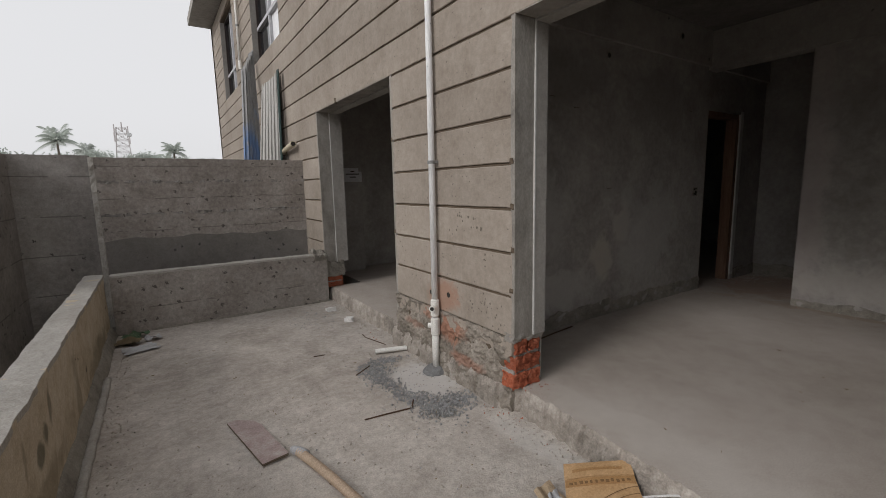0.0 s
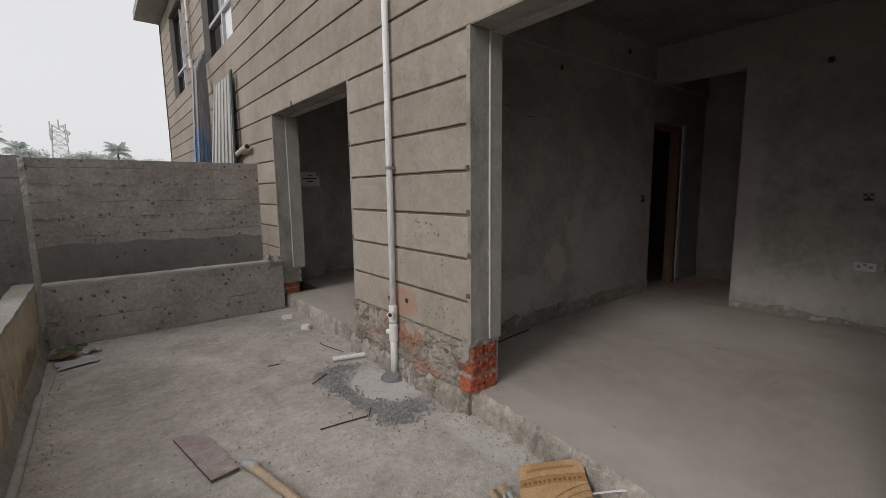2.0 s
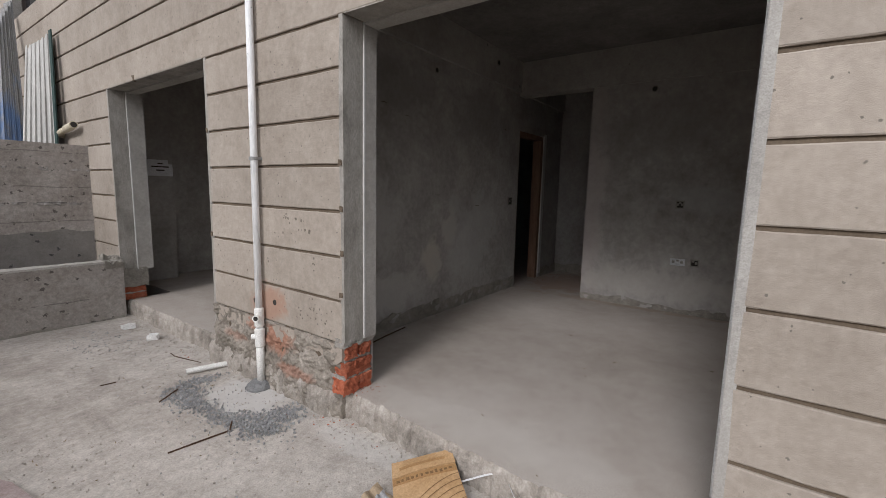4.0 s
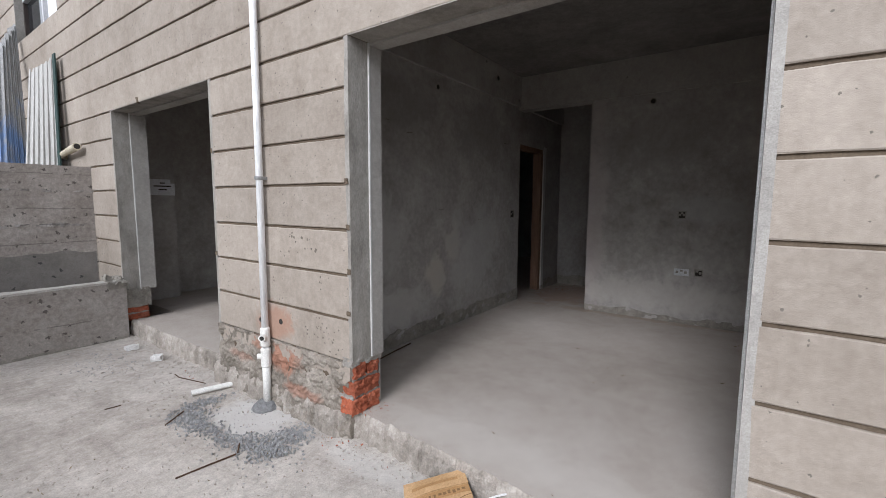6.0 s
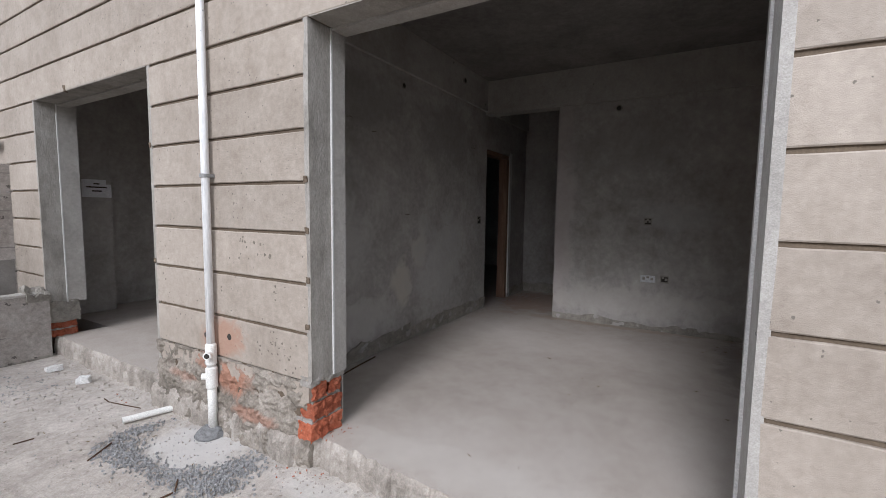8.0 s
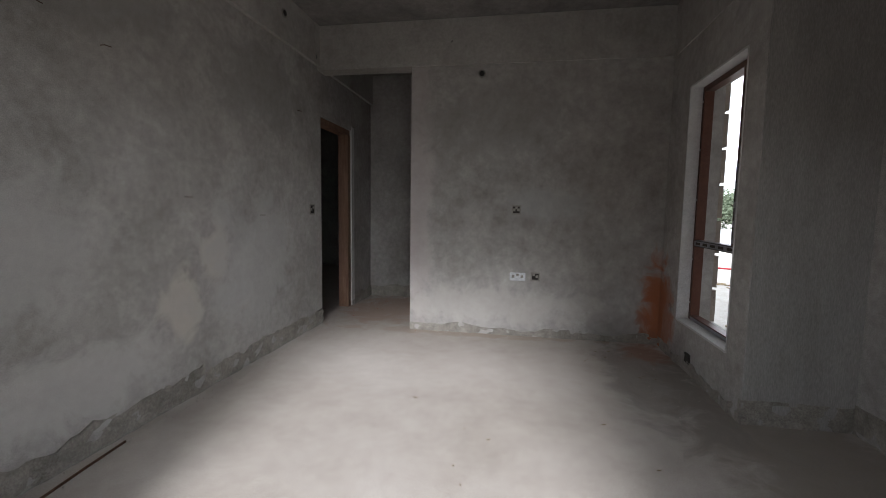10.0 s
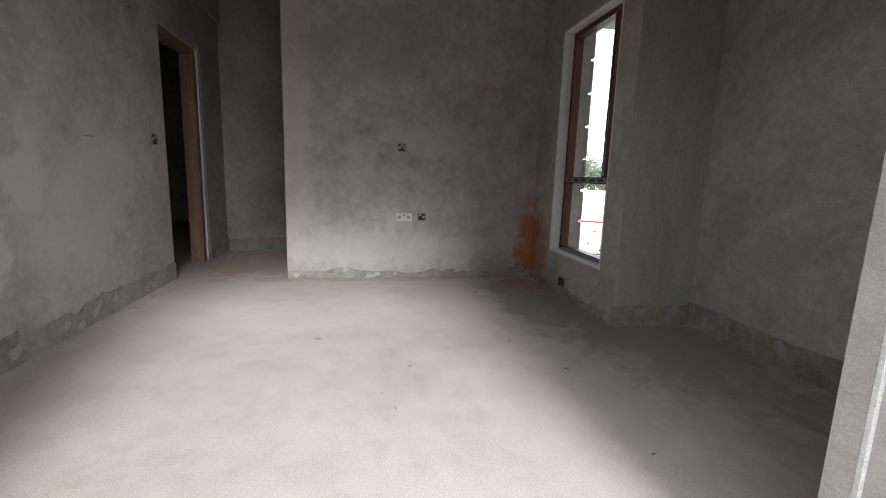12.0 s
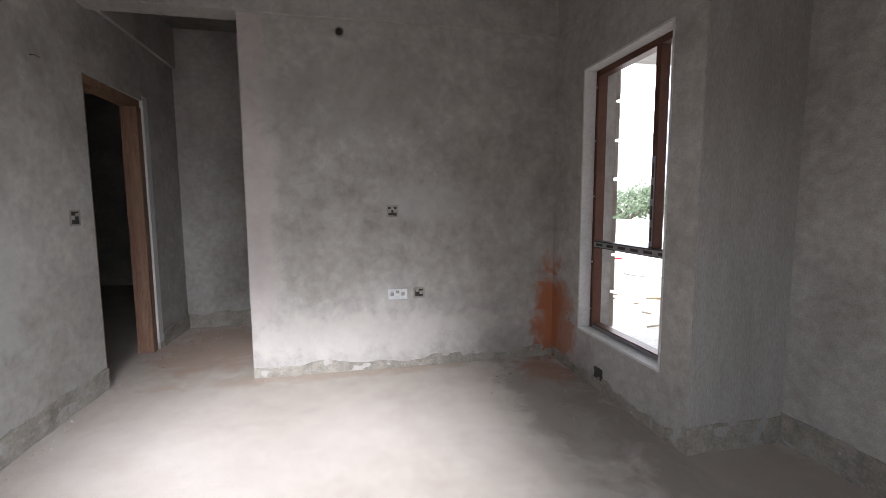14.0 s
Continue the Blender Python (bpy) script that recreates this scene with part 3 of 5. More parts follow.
for cy, cz, sy, sz, count, r0, r1 in ((0.42, 1.03, 0.17, 0.06, 15, 0.005, 0.013), (0.25, 0.50, 0.13, 0.07, 34, 0.003, 0.009), (0.55, 0.78, 0.2, 0.05, 9, 0.004, 0.009), (1.2, 0.85, 0.2, 0.2, 12, 0.003, 0.007),
                                       (0.5, 1.28, 0.25, 0.06, 9, 0.003, 0.008), (0.8, 1.75, 0.4, 0.25, 12, 0.003, 0.006), (4.1, 0.75, 0.15, 0.1, 6, 0.006, 0.012), (-2.4, 1.0, 0.35, 0.5, 16, 0.003, 0.006)):
    for _ in range(count):
        y_, z_, r_ = rng.gauss(cy, sy), rng.gauss(cz, sz), rng.uniform(r0, r1)
        if (z_ - LINTEL) % COURSE > COURSE - 0.035 or (z_ - LINTEL) % COURSE < 0.012 or z_ < 0.36 or not (0.03 < y_ < 1.53 or y_ > 3.62 or y_ < -1.98) or abs(y_ - PIPE_Y) < 0.03:
            continue
        o = new("hack_mark", CHIPS[rng.randrange(5)])
        o.parent = facade
        o.location, o.scale = (0.0, y_, z_), (1, r_, r_)

# jamb linings: outer cement strip, inner strip slightly proud
for (yj, s, zlow) in ((0.0, -1, 0.335), (OPEN[0], 1, 0.10), (DOOR[0], 1, 0.03), (DOOR[1], -1, 0.33)):
    j = empty("jamb_lining", (0.1, yj, zlow), label="grey cement door jamb with a raised inner strip", category="jamb", kind="structure")
    inv = Matrix.Translation((-0.1, -yj, -zlow))
    bd = 0.158 if yj != OPEN[0] else 0.196
    for nm, x0, x1, pr, mt in (("outer_strip", 0.003, bd, 0.004, M_JAMB_DIRTY if yj != OPEN[0] else M_JAMB), ("inner_strip", bd + 0.007, WALL + (0.065 if yj == DOOR[1] else 0.012), 0.013, M_JAMB), ("bead", bd - 0.001, bd + 0.008, 0.015, M_REVEAL)):
        lo, hi = sorted((yj + s * pr, yj - s * 0.03))
        b = rough_box(x0, x1, lo, hi, zlow, LINTEL + 0.0, 3, 0.002, 6, len(nm))
        b.transform(inv)
        part(nm, b, mt, j)
for y0_, y1_ in (OPEN, DOOR):
    l = empty("lintel_lining", (0.1, (y0_ + y1_) / 2, LINTEL), label="grey cement lintel soffit with a raised inner strip", category="lintel", kind="structure")
    inv = Matrix.Translation((-0.1, -(y0_ + y1_) / 2, -LINTEL))
    for nm, x0, x1, pr in (("outer_strip", 0.003, 0.158, 0.004), ("inner_strip", 0.160, WALL + 0.012, 0.016)):
        b = rough_box(x0, x1, y0_ + 0.02, y1_ - 0.02, LINTEL - pr, LINTEL + 0.03, 3, 0.002, 6, len(nm) + 3)
        b.transform(inv)
        part(nm, b, M_JAMB_DIRTY if nm == "outer_strip" else M_JAMB, l)


# exposed brick at the foot of the jambs
def brick_corner(yf, s, n_courses, h, label):
    root = empty("exposed_brick_corner", (0.12, yf, 0), label=label, category="brickwork", kind="structure")
    inv = Matrix.Translation((-0.12, -yf, 0))
    for c in range(n_courses):
        z = 0.006 + c * h
        rows = ((-0.006 + 0.010 * c, 0.115), (0.125, 0.228)) if c % 2 == 0 else ((0.012, 0.225),)
        for i, (x0, x1) in enumerate(rows):
            lo, hi = sorted((yf + s * (0.008 - 0.005 * c), yf - s * 0.10))
            b = rough_box(x0 + 0.005 * c, x1, lo, hi, z, z + h - 0.016, 10, 0.013, 34, c * 3 + i + yf)
            b.transform(inv)
            part("brick", b, M_BRICK, root)
        lo, hi = sorted((yf - s * (0.004 + 0.006 * c), yf - s * 0.12))
        b = rough_box(0.004 + 0.013 * c, 0.224, lo, hi, z + h - 0.022, z + h + 0.003, 8, 0.006, 40, c + 11)
        b.transform(inv)
        part("mortar_joint", b, M_MORTAR, root)
    lo, hi = sorted((yf - s * 0.045, yf - s * 0.13))
    b = rough_box(0.045, 0.205, lo, hi, -0.01, n_courses * h + 0.02, 10, 0.006, 30, 5)
    b.transform(inv)
    part("mortar_bed", b, M_MORTAR, root)
    return root


brick_corner(0.0, -1, 3, 0.108, "broken red bricks exposed at the foot of the jamb")
brick_corner(DOOR[1], -1, 2, 0.075, "crumbled red bricks under rough mortar at the door jamb")
tagged(link("jamb_foot_mortar", rough_box(0.0, 0.255, -0.004, 0.08, 0.305, 0.362, 8, 0.014, 22, 4), M_JAMB_DIRTY), "ragged cement edge above the bare bricks", "mortar", kind="structure")
tagged(link("jamb_foot_right", rough_box(0.0, 0.235, OPEN[0] - 0.08, OPEN[0] - 0.012, -0.01, 0.16, 8, 0.016, 14, 6), M_JAMB_DIRTY), "chipped cement foot of the jamb", "mortar", kind="structure")
link("mortar_lump", rough_box(0.0, 0.26, DOOR[1] - 0.015, DOOR[1] + 0.1, 0.14, 0.34, 6, 0.018, 12, 9), M_SKIRT)
tagged(bpy.data.objects["mortar_lump"], "rough grey mortar at the jamb foot", "mortar", kind="structure")

# ---- room shell ----
ROOM = dict(kind="structure")
IDOOR = (3.612, 4.44, 0.0, 2.09)
tagged(link("wall_left", wall_cells("y", LEFT_Y, LEFT_Y + 0.13, WALL - 0.002, 8.1, 0, CEIL, [IDOOR]), M_PLASTER), "grey cement-plastered room wall with pale patches, some painted-in light", "wall", **ROOM)
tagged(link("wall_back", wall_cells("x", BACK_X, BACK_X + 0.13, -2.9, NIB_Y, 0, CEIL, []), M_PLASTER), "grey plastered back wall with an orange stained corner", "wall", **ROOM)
WIN = (2.308, 3.16, 0.34, 2.146)
tagged(link("wall_window", wall_cells("y", WIN_Y - WALL, WIN_Y, COL_X + 0.005, 6.0, OUT, CEIL + 3, [WIN]), M_PLASTER), "plastered wall around a tall window", "wall", **ROOM)
tagged(link("wall_column", box(COL_X, COL_X + 0.15, RIGHT_Y - 0.1, WIN_Y - 0.004, OUT, CEIL), M_COLUMN), "bare streaked concrete column face", "column", **ROOM)
tagged(link("wall_right", box(0.02, COL_X + 0.15, RIGHT_Y - WALL, RIGHT_Y, OUT, CEIL + 3), M_PLASTER), "smooth grey plastered side wall", "wall", **ROOM)
tagged(link("wall_front_lining", wall_cells("x", WALL - 0.001, WALL + 0.010, RIGHT_Y, LEFT_Y, 0, CEIL, [(OPEN[0] - 0.013, OPEN[1] + 0.013, -1, LINTEL + 0.03)]), M_PLASTER), "grey plaster inside the front wall", "wall", **ROOM)
tagged(link("wall_passage", box(END_X, END_X + 0.13, -3.0, LEFT_Y + 0.1, 0, CEIL), M_PLASTER), "dim grey plastered end wall of the passage", "wall", **ROOM)
tagged(link("wall_passage_side", box(BACK_X + 0.13, END_X + 0.05, -1.75, -1.6, 0, CEIL), M_PLASTER), "plain plastered passage side wall", "wall", **ROOM)
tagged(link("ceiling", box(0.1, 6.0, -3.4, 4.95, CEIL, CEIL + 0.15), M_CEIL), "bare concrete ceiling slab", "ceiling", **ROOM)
tagged(link("beam_back", box(BACK_X - 0.022, BACK_X + 0.16, WIN_Y - 0.02, LEFT_Y + 0.02, 2.51, CEIL + 0.01, 0.006), M_JAMB), "concrete beam above the back wall", "beam", **ROOM)
tagged(link("beam_left", box(WALL, END_X + 0.02, LEFT_Y - 0.03, LEFT_Y + 0.15, 2.545, CEIL + 0.012, 0.006), M_JAMB), "concrete beam along the wall top", "beam", **ROOM)
tagged(link("beam_window", box(COL_X, BACK_X, WIN_Y - 0.1, WIN_Y + 0.006, 2.49, CEIL + 0.008, 0.006), M_JAMB), "concrete beam above the window", "beam", **ROOM)
# second room and lobby behind the inner door
tagged(link("wall_room_far", box(0.94, 3.2, 4.72, 4.85, 0, CEIL), M_PLASTER), "dark plastered wall of the second room", "wall", **ROOM)
tagged(link("wall_room_column", box(WALL, 0.94, 4.45, 4.85, 0, CEIL), M_PLASTER), "projecting column in the second room", "column", **ROOM)
tagged(link("wall_room_back", box(2.35, 2.48, LEFT_Y + 0.13, 4.73, 0, CEIL), M_PLASTER), "plain wall closing the second room", "wall", **ROOM)
tagged(link("wall_lobby", box(3.2, 8.1, 3.9, 4.03, 0, CEIL), M_PLASTER), "dark wall beyond the inner door", "wall", **ROOM)
tagged(link("wall_lobby_side", box(8.0, 8.13, LEFT_Y + 0.13, 3.9, 0, CEIL), M_PLASTER), "dark side wall beyond the inner door", "wall", **ROOM)


tagged(link("floor_lobby", box(5.7, 8.1, LEFT_Y + 0.1, 4.0, -0.2, 0.0), M_FLOOR), "dusty cement floor beyond the inner door", "floor", **ROOM)
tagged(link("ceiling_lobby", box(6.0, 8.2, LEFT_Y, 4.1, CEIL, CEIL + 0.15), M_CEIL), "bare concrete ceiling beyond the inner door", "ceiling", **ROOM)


# rough unplastered foot of the walls
def skirt(name, o, u, n, length, h, seed, ragged=0.05, amp=0.012):
    b = rough_sheet(o, u, (0, 0, 1), n, length, h, int(length / 0.035), 8, amp, 11, ragged, 0.0, 0.03, seed, 3.0)
    return tagged(link(name, b, M_SKIRT), "rough unplastered mortar foot of the wall", "skirting", kind="structure")


skirt("baseboard_left", (0.28, LEFT_Y - 0.006, -0.005), (1, 0, 0), (0, -1, 0), 3.33, 0.145, 1, 0.05, 0.018)
skirt("baseboard_passage", (4.51, LEFT_Y - 0.01, -0.005), (1, 0, 0), (0, -1, 0), 0.59, 0.13, 2)
skirt("baseboard_end", (END_X - 0.008, -1.6, -0.005), (0, 1, 0), (-1, 0, 0), 2.25, 0.14, 3)
skirt("baseboard_back", (BACK_X - 0.004, WIN_Y, -0.005), (0, 1, 0), (-1, 0, 0), 2.295, 0.08, 4, 0.04)
skirt("baseboard_window", (COL_X + 0.005, WIN_Y + 0.004, -0.005), (1, 0, 0), (0, 1, 0), 1.46, 0.08, 5, 0.05)
skirt("baseboard_column", (COL_X - 0.004, RIGHT_Y, -0.005), (0, 1, 0), (-1, 0, 0), 0.565, 0.15, 6, 0.02)
skirt("baseboard_right", (0.28, RIGHT_Y + 0.004, -0.005), (1, 0, 0), (0, 1, 0), 1.82, 0.16, 7, 0.02, 0.008)

# unseen blocks added behind the viewer to cut sky light, with a gap between them
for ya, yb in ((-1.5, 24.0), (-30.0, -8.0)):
    tagged(link("wall_neighbour", box(-14.0, -9.0, ya, yb, OUT, 4.3), M_CONC_OLD), "plain unseen block added across the lane to limit sky light", "wall", kind="structure")

# ---- terrace walls ----
HW_Y, HW_TOP = 4.296, 1.685
tagged(link("wall_high", box(-2.30, 0.016, HW_Y, HW_Y + 0.16, OUT, HW_TOP), M_CONC), "tall board-marked concrete wall, pitted with hack marks", "wall", kind="structure")
tagged(link("wall_high_side", box(-3.2, -2.345, HW_Y + 0.01, HW_Y + 0.17, OUT, HW_TOP + 0.02), M_CONC_OLD), "older grey concrete boundary wall", "wall", kind="structure")
tagged(link("wall_boundary", box(-3.16, -3.0, 2.7, HW_Y + 0.006, OUT, HW_TOP + 0.016), M_CONC_OLD), "dark damp concrete boundary wall along the lane", "wall", kind="structure")
tagged(link("wall_joint", rough_sheet((-2.35, HW_Y - 0.004, OUT), (1, 0, 0), (0, 0, 1), (0, -1, 0), 0.05, HW_TOP - OUT, 3, 90, 0.014, 14, 0, 0, 0.1, 3), M_CAP), "crumbling mortar joint between concrete walls", "joint", kind="structure")
tagged(link("damp_band", rough_sheet((-2.29, HW_Y - 0.003, 0.0), (1, 0, 0), (0, 0, 1), (0, -1, 0), 2.28, 0.72, 80, 6, 0.001, 6, 0.06, 0, 0.02, 6, 1.2), M_CONC_WET), "damp dark foot of the concrete wall", "damp band", kind="structure")
for i, zs in enumerate((1.418, 1.042)):
    seam_bm = rough_sheet((-2.29, HW_Y - 0.001, zs - 0.022), (1, 0, 0), (0, 0, 1), (0, -1, 0), 2.28, 0.03, 220, 5, 0.014, 16, 0.018, 0.018, 0.03, 20 + i, 7.0)
    tagged(link("wall_lift_joint", seam_bm, M_CONC_OLD), "rough honeycombed joint between concrete lifts", "joint", kind="structure")
LW_Y, LW_TOP = 3.495, 0.46
tagged(link("wall_low", box(-2.23, 0.002, LW_Y, LW_Y + 0.13, OUT, LW_TOP - 0.012), M_CONC), "low pitted concrete upstand across the terrace", "wall", kind="structure")
tagged(link("low_wall_top", rough_sheet((-2.23, LW_Y - 0.003, LW_TOP), (1, 0, 0), (0, 1, 0), (0, 0, 1), 2.23, 0.136, 70, 4, 0.006, 9, 0.006, 0.006, 0.02, 8), M_CAP), "pale trowelled top of the low wall", "coping", kind="structure")
tagged(link("trough_floor", box(-2.3, 0.0, LW_Y + 0.13, HW_Y, OUT, -0.1), M_CONC_WET), "floor of the gap between two walls", "floor", kind="structure")
PX = -2.275
tagged(link("wall_parapet", rough_sheet((PX, -7.0, OUT), (0, 1, 0), (0, 0, 1), (1, 0, 0), 10.5, 0.93, 260, 20, 0.010, 4, 0.008, 0, 0.13, 5), M_PARAPET), "low cream-rendered parapet with moss and dark stains", "parapet", kind="structure")
tagged(link("parapet_top", rough_sheet((PX + 0.005, -7.0, 0.485), (0, 1, 0), (-1, 0, 0), (0, 0, 1), 10.5, 0.15, 260, 6, 0.008, 7, 0.01, 0.008, 0.03, 7), M_CAP), "worn grey top of the parapet", "coping", kind="structure")
tagged(link("parapet_back", box(PX - 0.135, PX - 0.10, -7.0, 3.5, OUT, 0.48), M_PARAPET), "outer face of the parapet", "parapet", kind="structure")
b = bmesh.new()
tri = [[b.verts.new((PX + x + 0.012 * noise.noise(Vector((k, y * 5, 1))), y, TERR - 0.01 + z + 0.008 * noise.noise(Vector((k + 4, y * 7, 2))))) for k, (x, z) in enumerate(((-0.01, 0.13), (0.015, 0.11), (0.04, 0.05), (0.055, 0.0)))] for y in [-7 + 10.49 * i / 260 for i in range(261)]]
for i in range(260):
    for k in range(3):
        b.faces.new([tri[i][k], tri[i + 1][k], tri[i + 1][k + 1], tri[i][k + 1]])
tagged(link("parapet_fillet", b, M_SKIRT), "crumbly mortar fillet along the parapet foot", "fillet", kind="structure")
bead = bmesh.new()
bead_pts = [(PX + 0.062 + 0.008 * noise.noise(Vector((0, i * 0.4, 5))), 0.05 + 2.15 * i / 70, TERR + 0.012 + 0.008 * noise.noise(Vector((0, i * 0.5, 9)))) for i in range(71)]
add_tube(bead, bead_pts, [0.026 + 0.007 * noise.noise(Vector((3, i * 0.6, 1))) for i in range(71)], 10)
tagged(link("mortar_bead", bead, M_CAP, smooth=True), "pale rounded mortar bead along the parapet foot", "mortar", kind="structure")
b = rough_sheet((-2.22, LW_Y - 0.004, TERR - 0.02), (1, 0, 0), (0, 0, 1), (0, -1, 0), 2.2, 0.04, 80, 3, 0.012, 14, 0.02, 0, 0.03, 11)
tagged(link("low_wall_foot", b, M_SKIRT), "rough mortar line at the foot of the low wall", "mortar", kind="structure")
tagged(link("rubble_corner", rough_sheet((-0.16, LW_Y - 0.02, 0.44), (1, 0, 0), (0, 0.95, 0.3), (0, -0.3, 0.95), 0.17, 0.2, 14, 12, 0.05, 14, 0.02, 0.0, 0.1, 4), M_SKIRT), "heap of crumbled mortar on the wall end", "rubble", kind="structure")


# ---- windows ----
def upper_window(name, y0, y1, z0, z1, label):
    root = empty(name, (0.15, (y0 + y1) / 2, z0), label=label, category="window", kind="structure")
    inv = Matrix.Translation((-0.15, -(y0 + y1) / 2, -z0))

    def put(nm, mt, *dims, bev=0.004):
        b = box(*dims, bev)
        b.transform(inv)
        return part(nm, b, mt, root)

    for nm, d in (("frame_side", (0.10, 0.20, y0, y0 + 0.05, z0, z1)), ("frame_side", (0.10, 0.20, y1 - 0.05, y1, z0, z1)),
                  ("frame_head", (0.10, 0.20, y0 + 0.05, y1 - 0.05, z1 - 0.05, z1)), ("frame_sill", (0.10, 0.20, y0 + 0.05, y1 - 0.05, z0, z0 + 0.05))):
        put(nm, M_ALU_DARK, *d)
    zt = z0 + 0.62
    put("transom", M_ALU_PALE, 0.09, 0.19, y0 + 0.05, y1 - 0.05, zt, zt + 0.06)
    ym = (y0 + y1) / 2
    put("mullion", M_ALU_PALE, 0.095, 0.185, ym - 0.03, ym + 0.03, z0 + 0.05, zt)
    put("mullion", M_ALU_PALE, 0.095, 0.185, ym - 0.03, ym + 0.03, zt + 0.06, z1 - 0.05)
    for ya, yb in ((y0 + 0.05, ym - 0.03), (ym + 0.03, y1 - 0.05)):
        for za, zb in ((z0 + 0.05, zt), (zt + 0.06, z1 - 0.05)):
            # panes nearer the viewer have the sky's brightness painted on
            put("pane", M_GLASS if ya > ym else M_SKY_PANE, 0.145, 0.151, ya, yb, za, zb, bev=0)
    return root


upper_window("window_upper", *W2, "dark aluminium upper window with white-filmed panes and pale bars")
upper_window("window_upper_far", *W1, "dark aluminium upper window with white-filmed panes and pale bars")
tagged(link("wall_upper_inside", box(1.2, 1.3, 4.5, 12, 3.39, Z_TOP), M_PLASTER), "dark plastered wall behind the upper windows", "wall", kind="structure")
tagged(link("floor_upper", box(WALL, 6.0, -7, Y_END - 0.27, 3.2, 3.38), M_JAMB), "upper concrete floor slab", "floor", kind="structure")
for y0_, y1_, z0_, z1_ in (W2, W1, LOWW):
    r = empty("window_reveal", (0.13, (y0_ + y1_) / 2, z0_), label="grey cement window reveal", category="reveal", kind="structure")
    inv = Matrix.Translation((-0.13, -(y0_ + y1_) / 2, -z0_))
    for nm, d in (("side", (0.004, 0.10, y0_, y0_ + 0.012, z0_, z1_)), ("side", (0.004, 0.10, y1_ - 0.012, y1_, z0_, z1_)), ("sill", (0.004, 0.10, y0_ + 0.012, y1_ - 0.012, z0_, z0_ + 0.012))):
        b = box(*d)
        b.transform(inv)
        part(nm, b, M_JAMB, r)

# the room's tall window: brown aluminium, unglazed
win = empty("window_room", (2.73, -2.68, WIN[2]), label="tall brown aluminium window frame, unglazed, with taped bars", category="window", kind="structure")
winv = Matrix.Translation((-2.73, 2.68, -WIN[2]))


def wput(nm, mt, *dims, bev=0.003, parent=None, label=""):
    b = box(*dims, bev)
    b.transform(winv)
    return part(nm, b, mt, parent or win, label)


X0, X1, Z0, Z1 = WIN
FY0, FY1 = -2.735, -2.668
fl = wput("frame_side", M_ALU, X1 - 0.04, X1 + 0.002, FY0, FY1, Z0 + 0.012, Z1 - 0.01)
wput("frame_side", M_ALU, X0 - 0.002, X0 + 0.038, FY0, FY1, Z0 + 0.012, Z1 - 0.01)
wput("frame_head", M_ALU, X0 + 0.038, X1 - 0.04, FY0, FY1, Z1 - 0.05, Z1 - 0.01)
fs = wput("frame_sill", M_ALU, X0 + 0.038, X1 - 0.04, FY0, FY1, Z0 + 0.012, Z0 + 0.045)
tr = wput("transom", M_ALU_DARK, X0 + 0.038, X1 - 0.04, FY0 + 0.005, FY1 + 0.004, 0.93, 0.978)
mu = wput("mullion", M_ALU, 2.515, 2.555, FY0 + 0.004, FY1 - 0.002, 0.978, Z1 - 0.05)
wput("film", M_TAPE, X0 + 0.05, X1 - 0.05, FY1 + 0.006, FY1 + 0.008, 0.937, 0.971, bev=0, parent=tr)
wput("film", M_TAPE, X0 + 0.05, X1 - 0.05, FY1 + 0.002, FY1 + 0.004, Z0 + 0.016, Z0 + 0.038, bev=0, parent=fs)
wput("film", M_TAPE, 2.52, 2.548, FY1, FY1 + 0.003, 0.99, 1.50, bev=0, parent=mu)
for i in range(6):
    x = 2.38 + i * 0.125
    wput("print_block", M_INK, x, x + 0.075, FY1 + 0.0085, FY1 + 0.0095, 0.945, 0.963, bev=0, parent=tr)
for i in range(4):
    z = 1.02 + i * 0.12
    wput("print_block", M_INK, 2.527, 2.541, FY1 + 0.0035, FY1 + 0.0045, z, z + 0.08, bev=0, parent=mu)
for z in (0.48, 0.82, 1.28, 1.66, 2.02):
    wput("screw_cap", M_PAPER, X1 - 0.028, X1 - 0.016, FY1, FY1 + 0.004, z, z + 0.012, parent=fl)
for nm, d in (("reveal_side", (X1 - 0.012, X1 + 0.003, FY1 + 0.001, WIN_Y + 0.003, Z0, Z1)), ("reveal_side", (X0 - 0.003, X0 + 0.012, FY1 + 0.001, WIN_Y + 0.003, Z0, Z1)),
              ("reveal_head", (X0 + 0.012, X1 - 0.012, FY1 + 0.001, WIN_Y + 0.003, Z1 - 0.012, Z1 + 0.002)), ("sill_board", (X0 + 0.012, X1 - 0.012, FY1 + 0.001, WIN_Y + 0.006, Z0 - 0.002, Z0 + 0.014))):
    wput(nm, M_REVEAL, *d, bev=0.002, label="pale cement reveal")
# outer render courses beside the window opening, with open grooves between them
for k in range(-9, 3):
    zb = LINTEL + COURSE * k
    for x0_, x1_ in ((X1 - 0.002, X1 + 0.5), (X0 - 0.19, X0 + 0.002)):
        o = link("outer_course", rough_box(x0_, x1_, WIN_Y - WALL - 0.03, WIN_Y - WALL + 0.002, zb, zb + COURSE - 0.022, 2, 0.002, 20, k), M_FACADE)
        o.parent = bpy.data.objects["wall_window"]

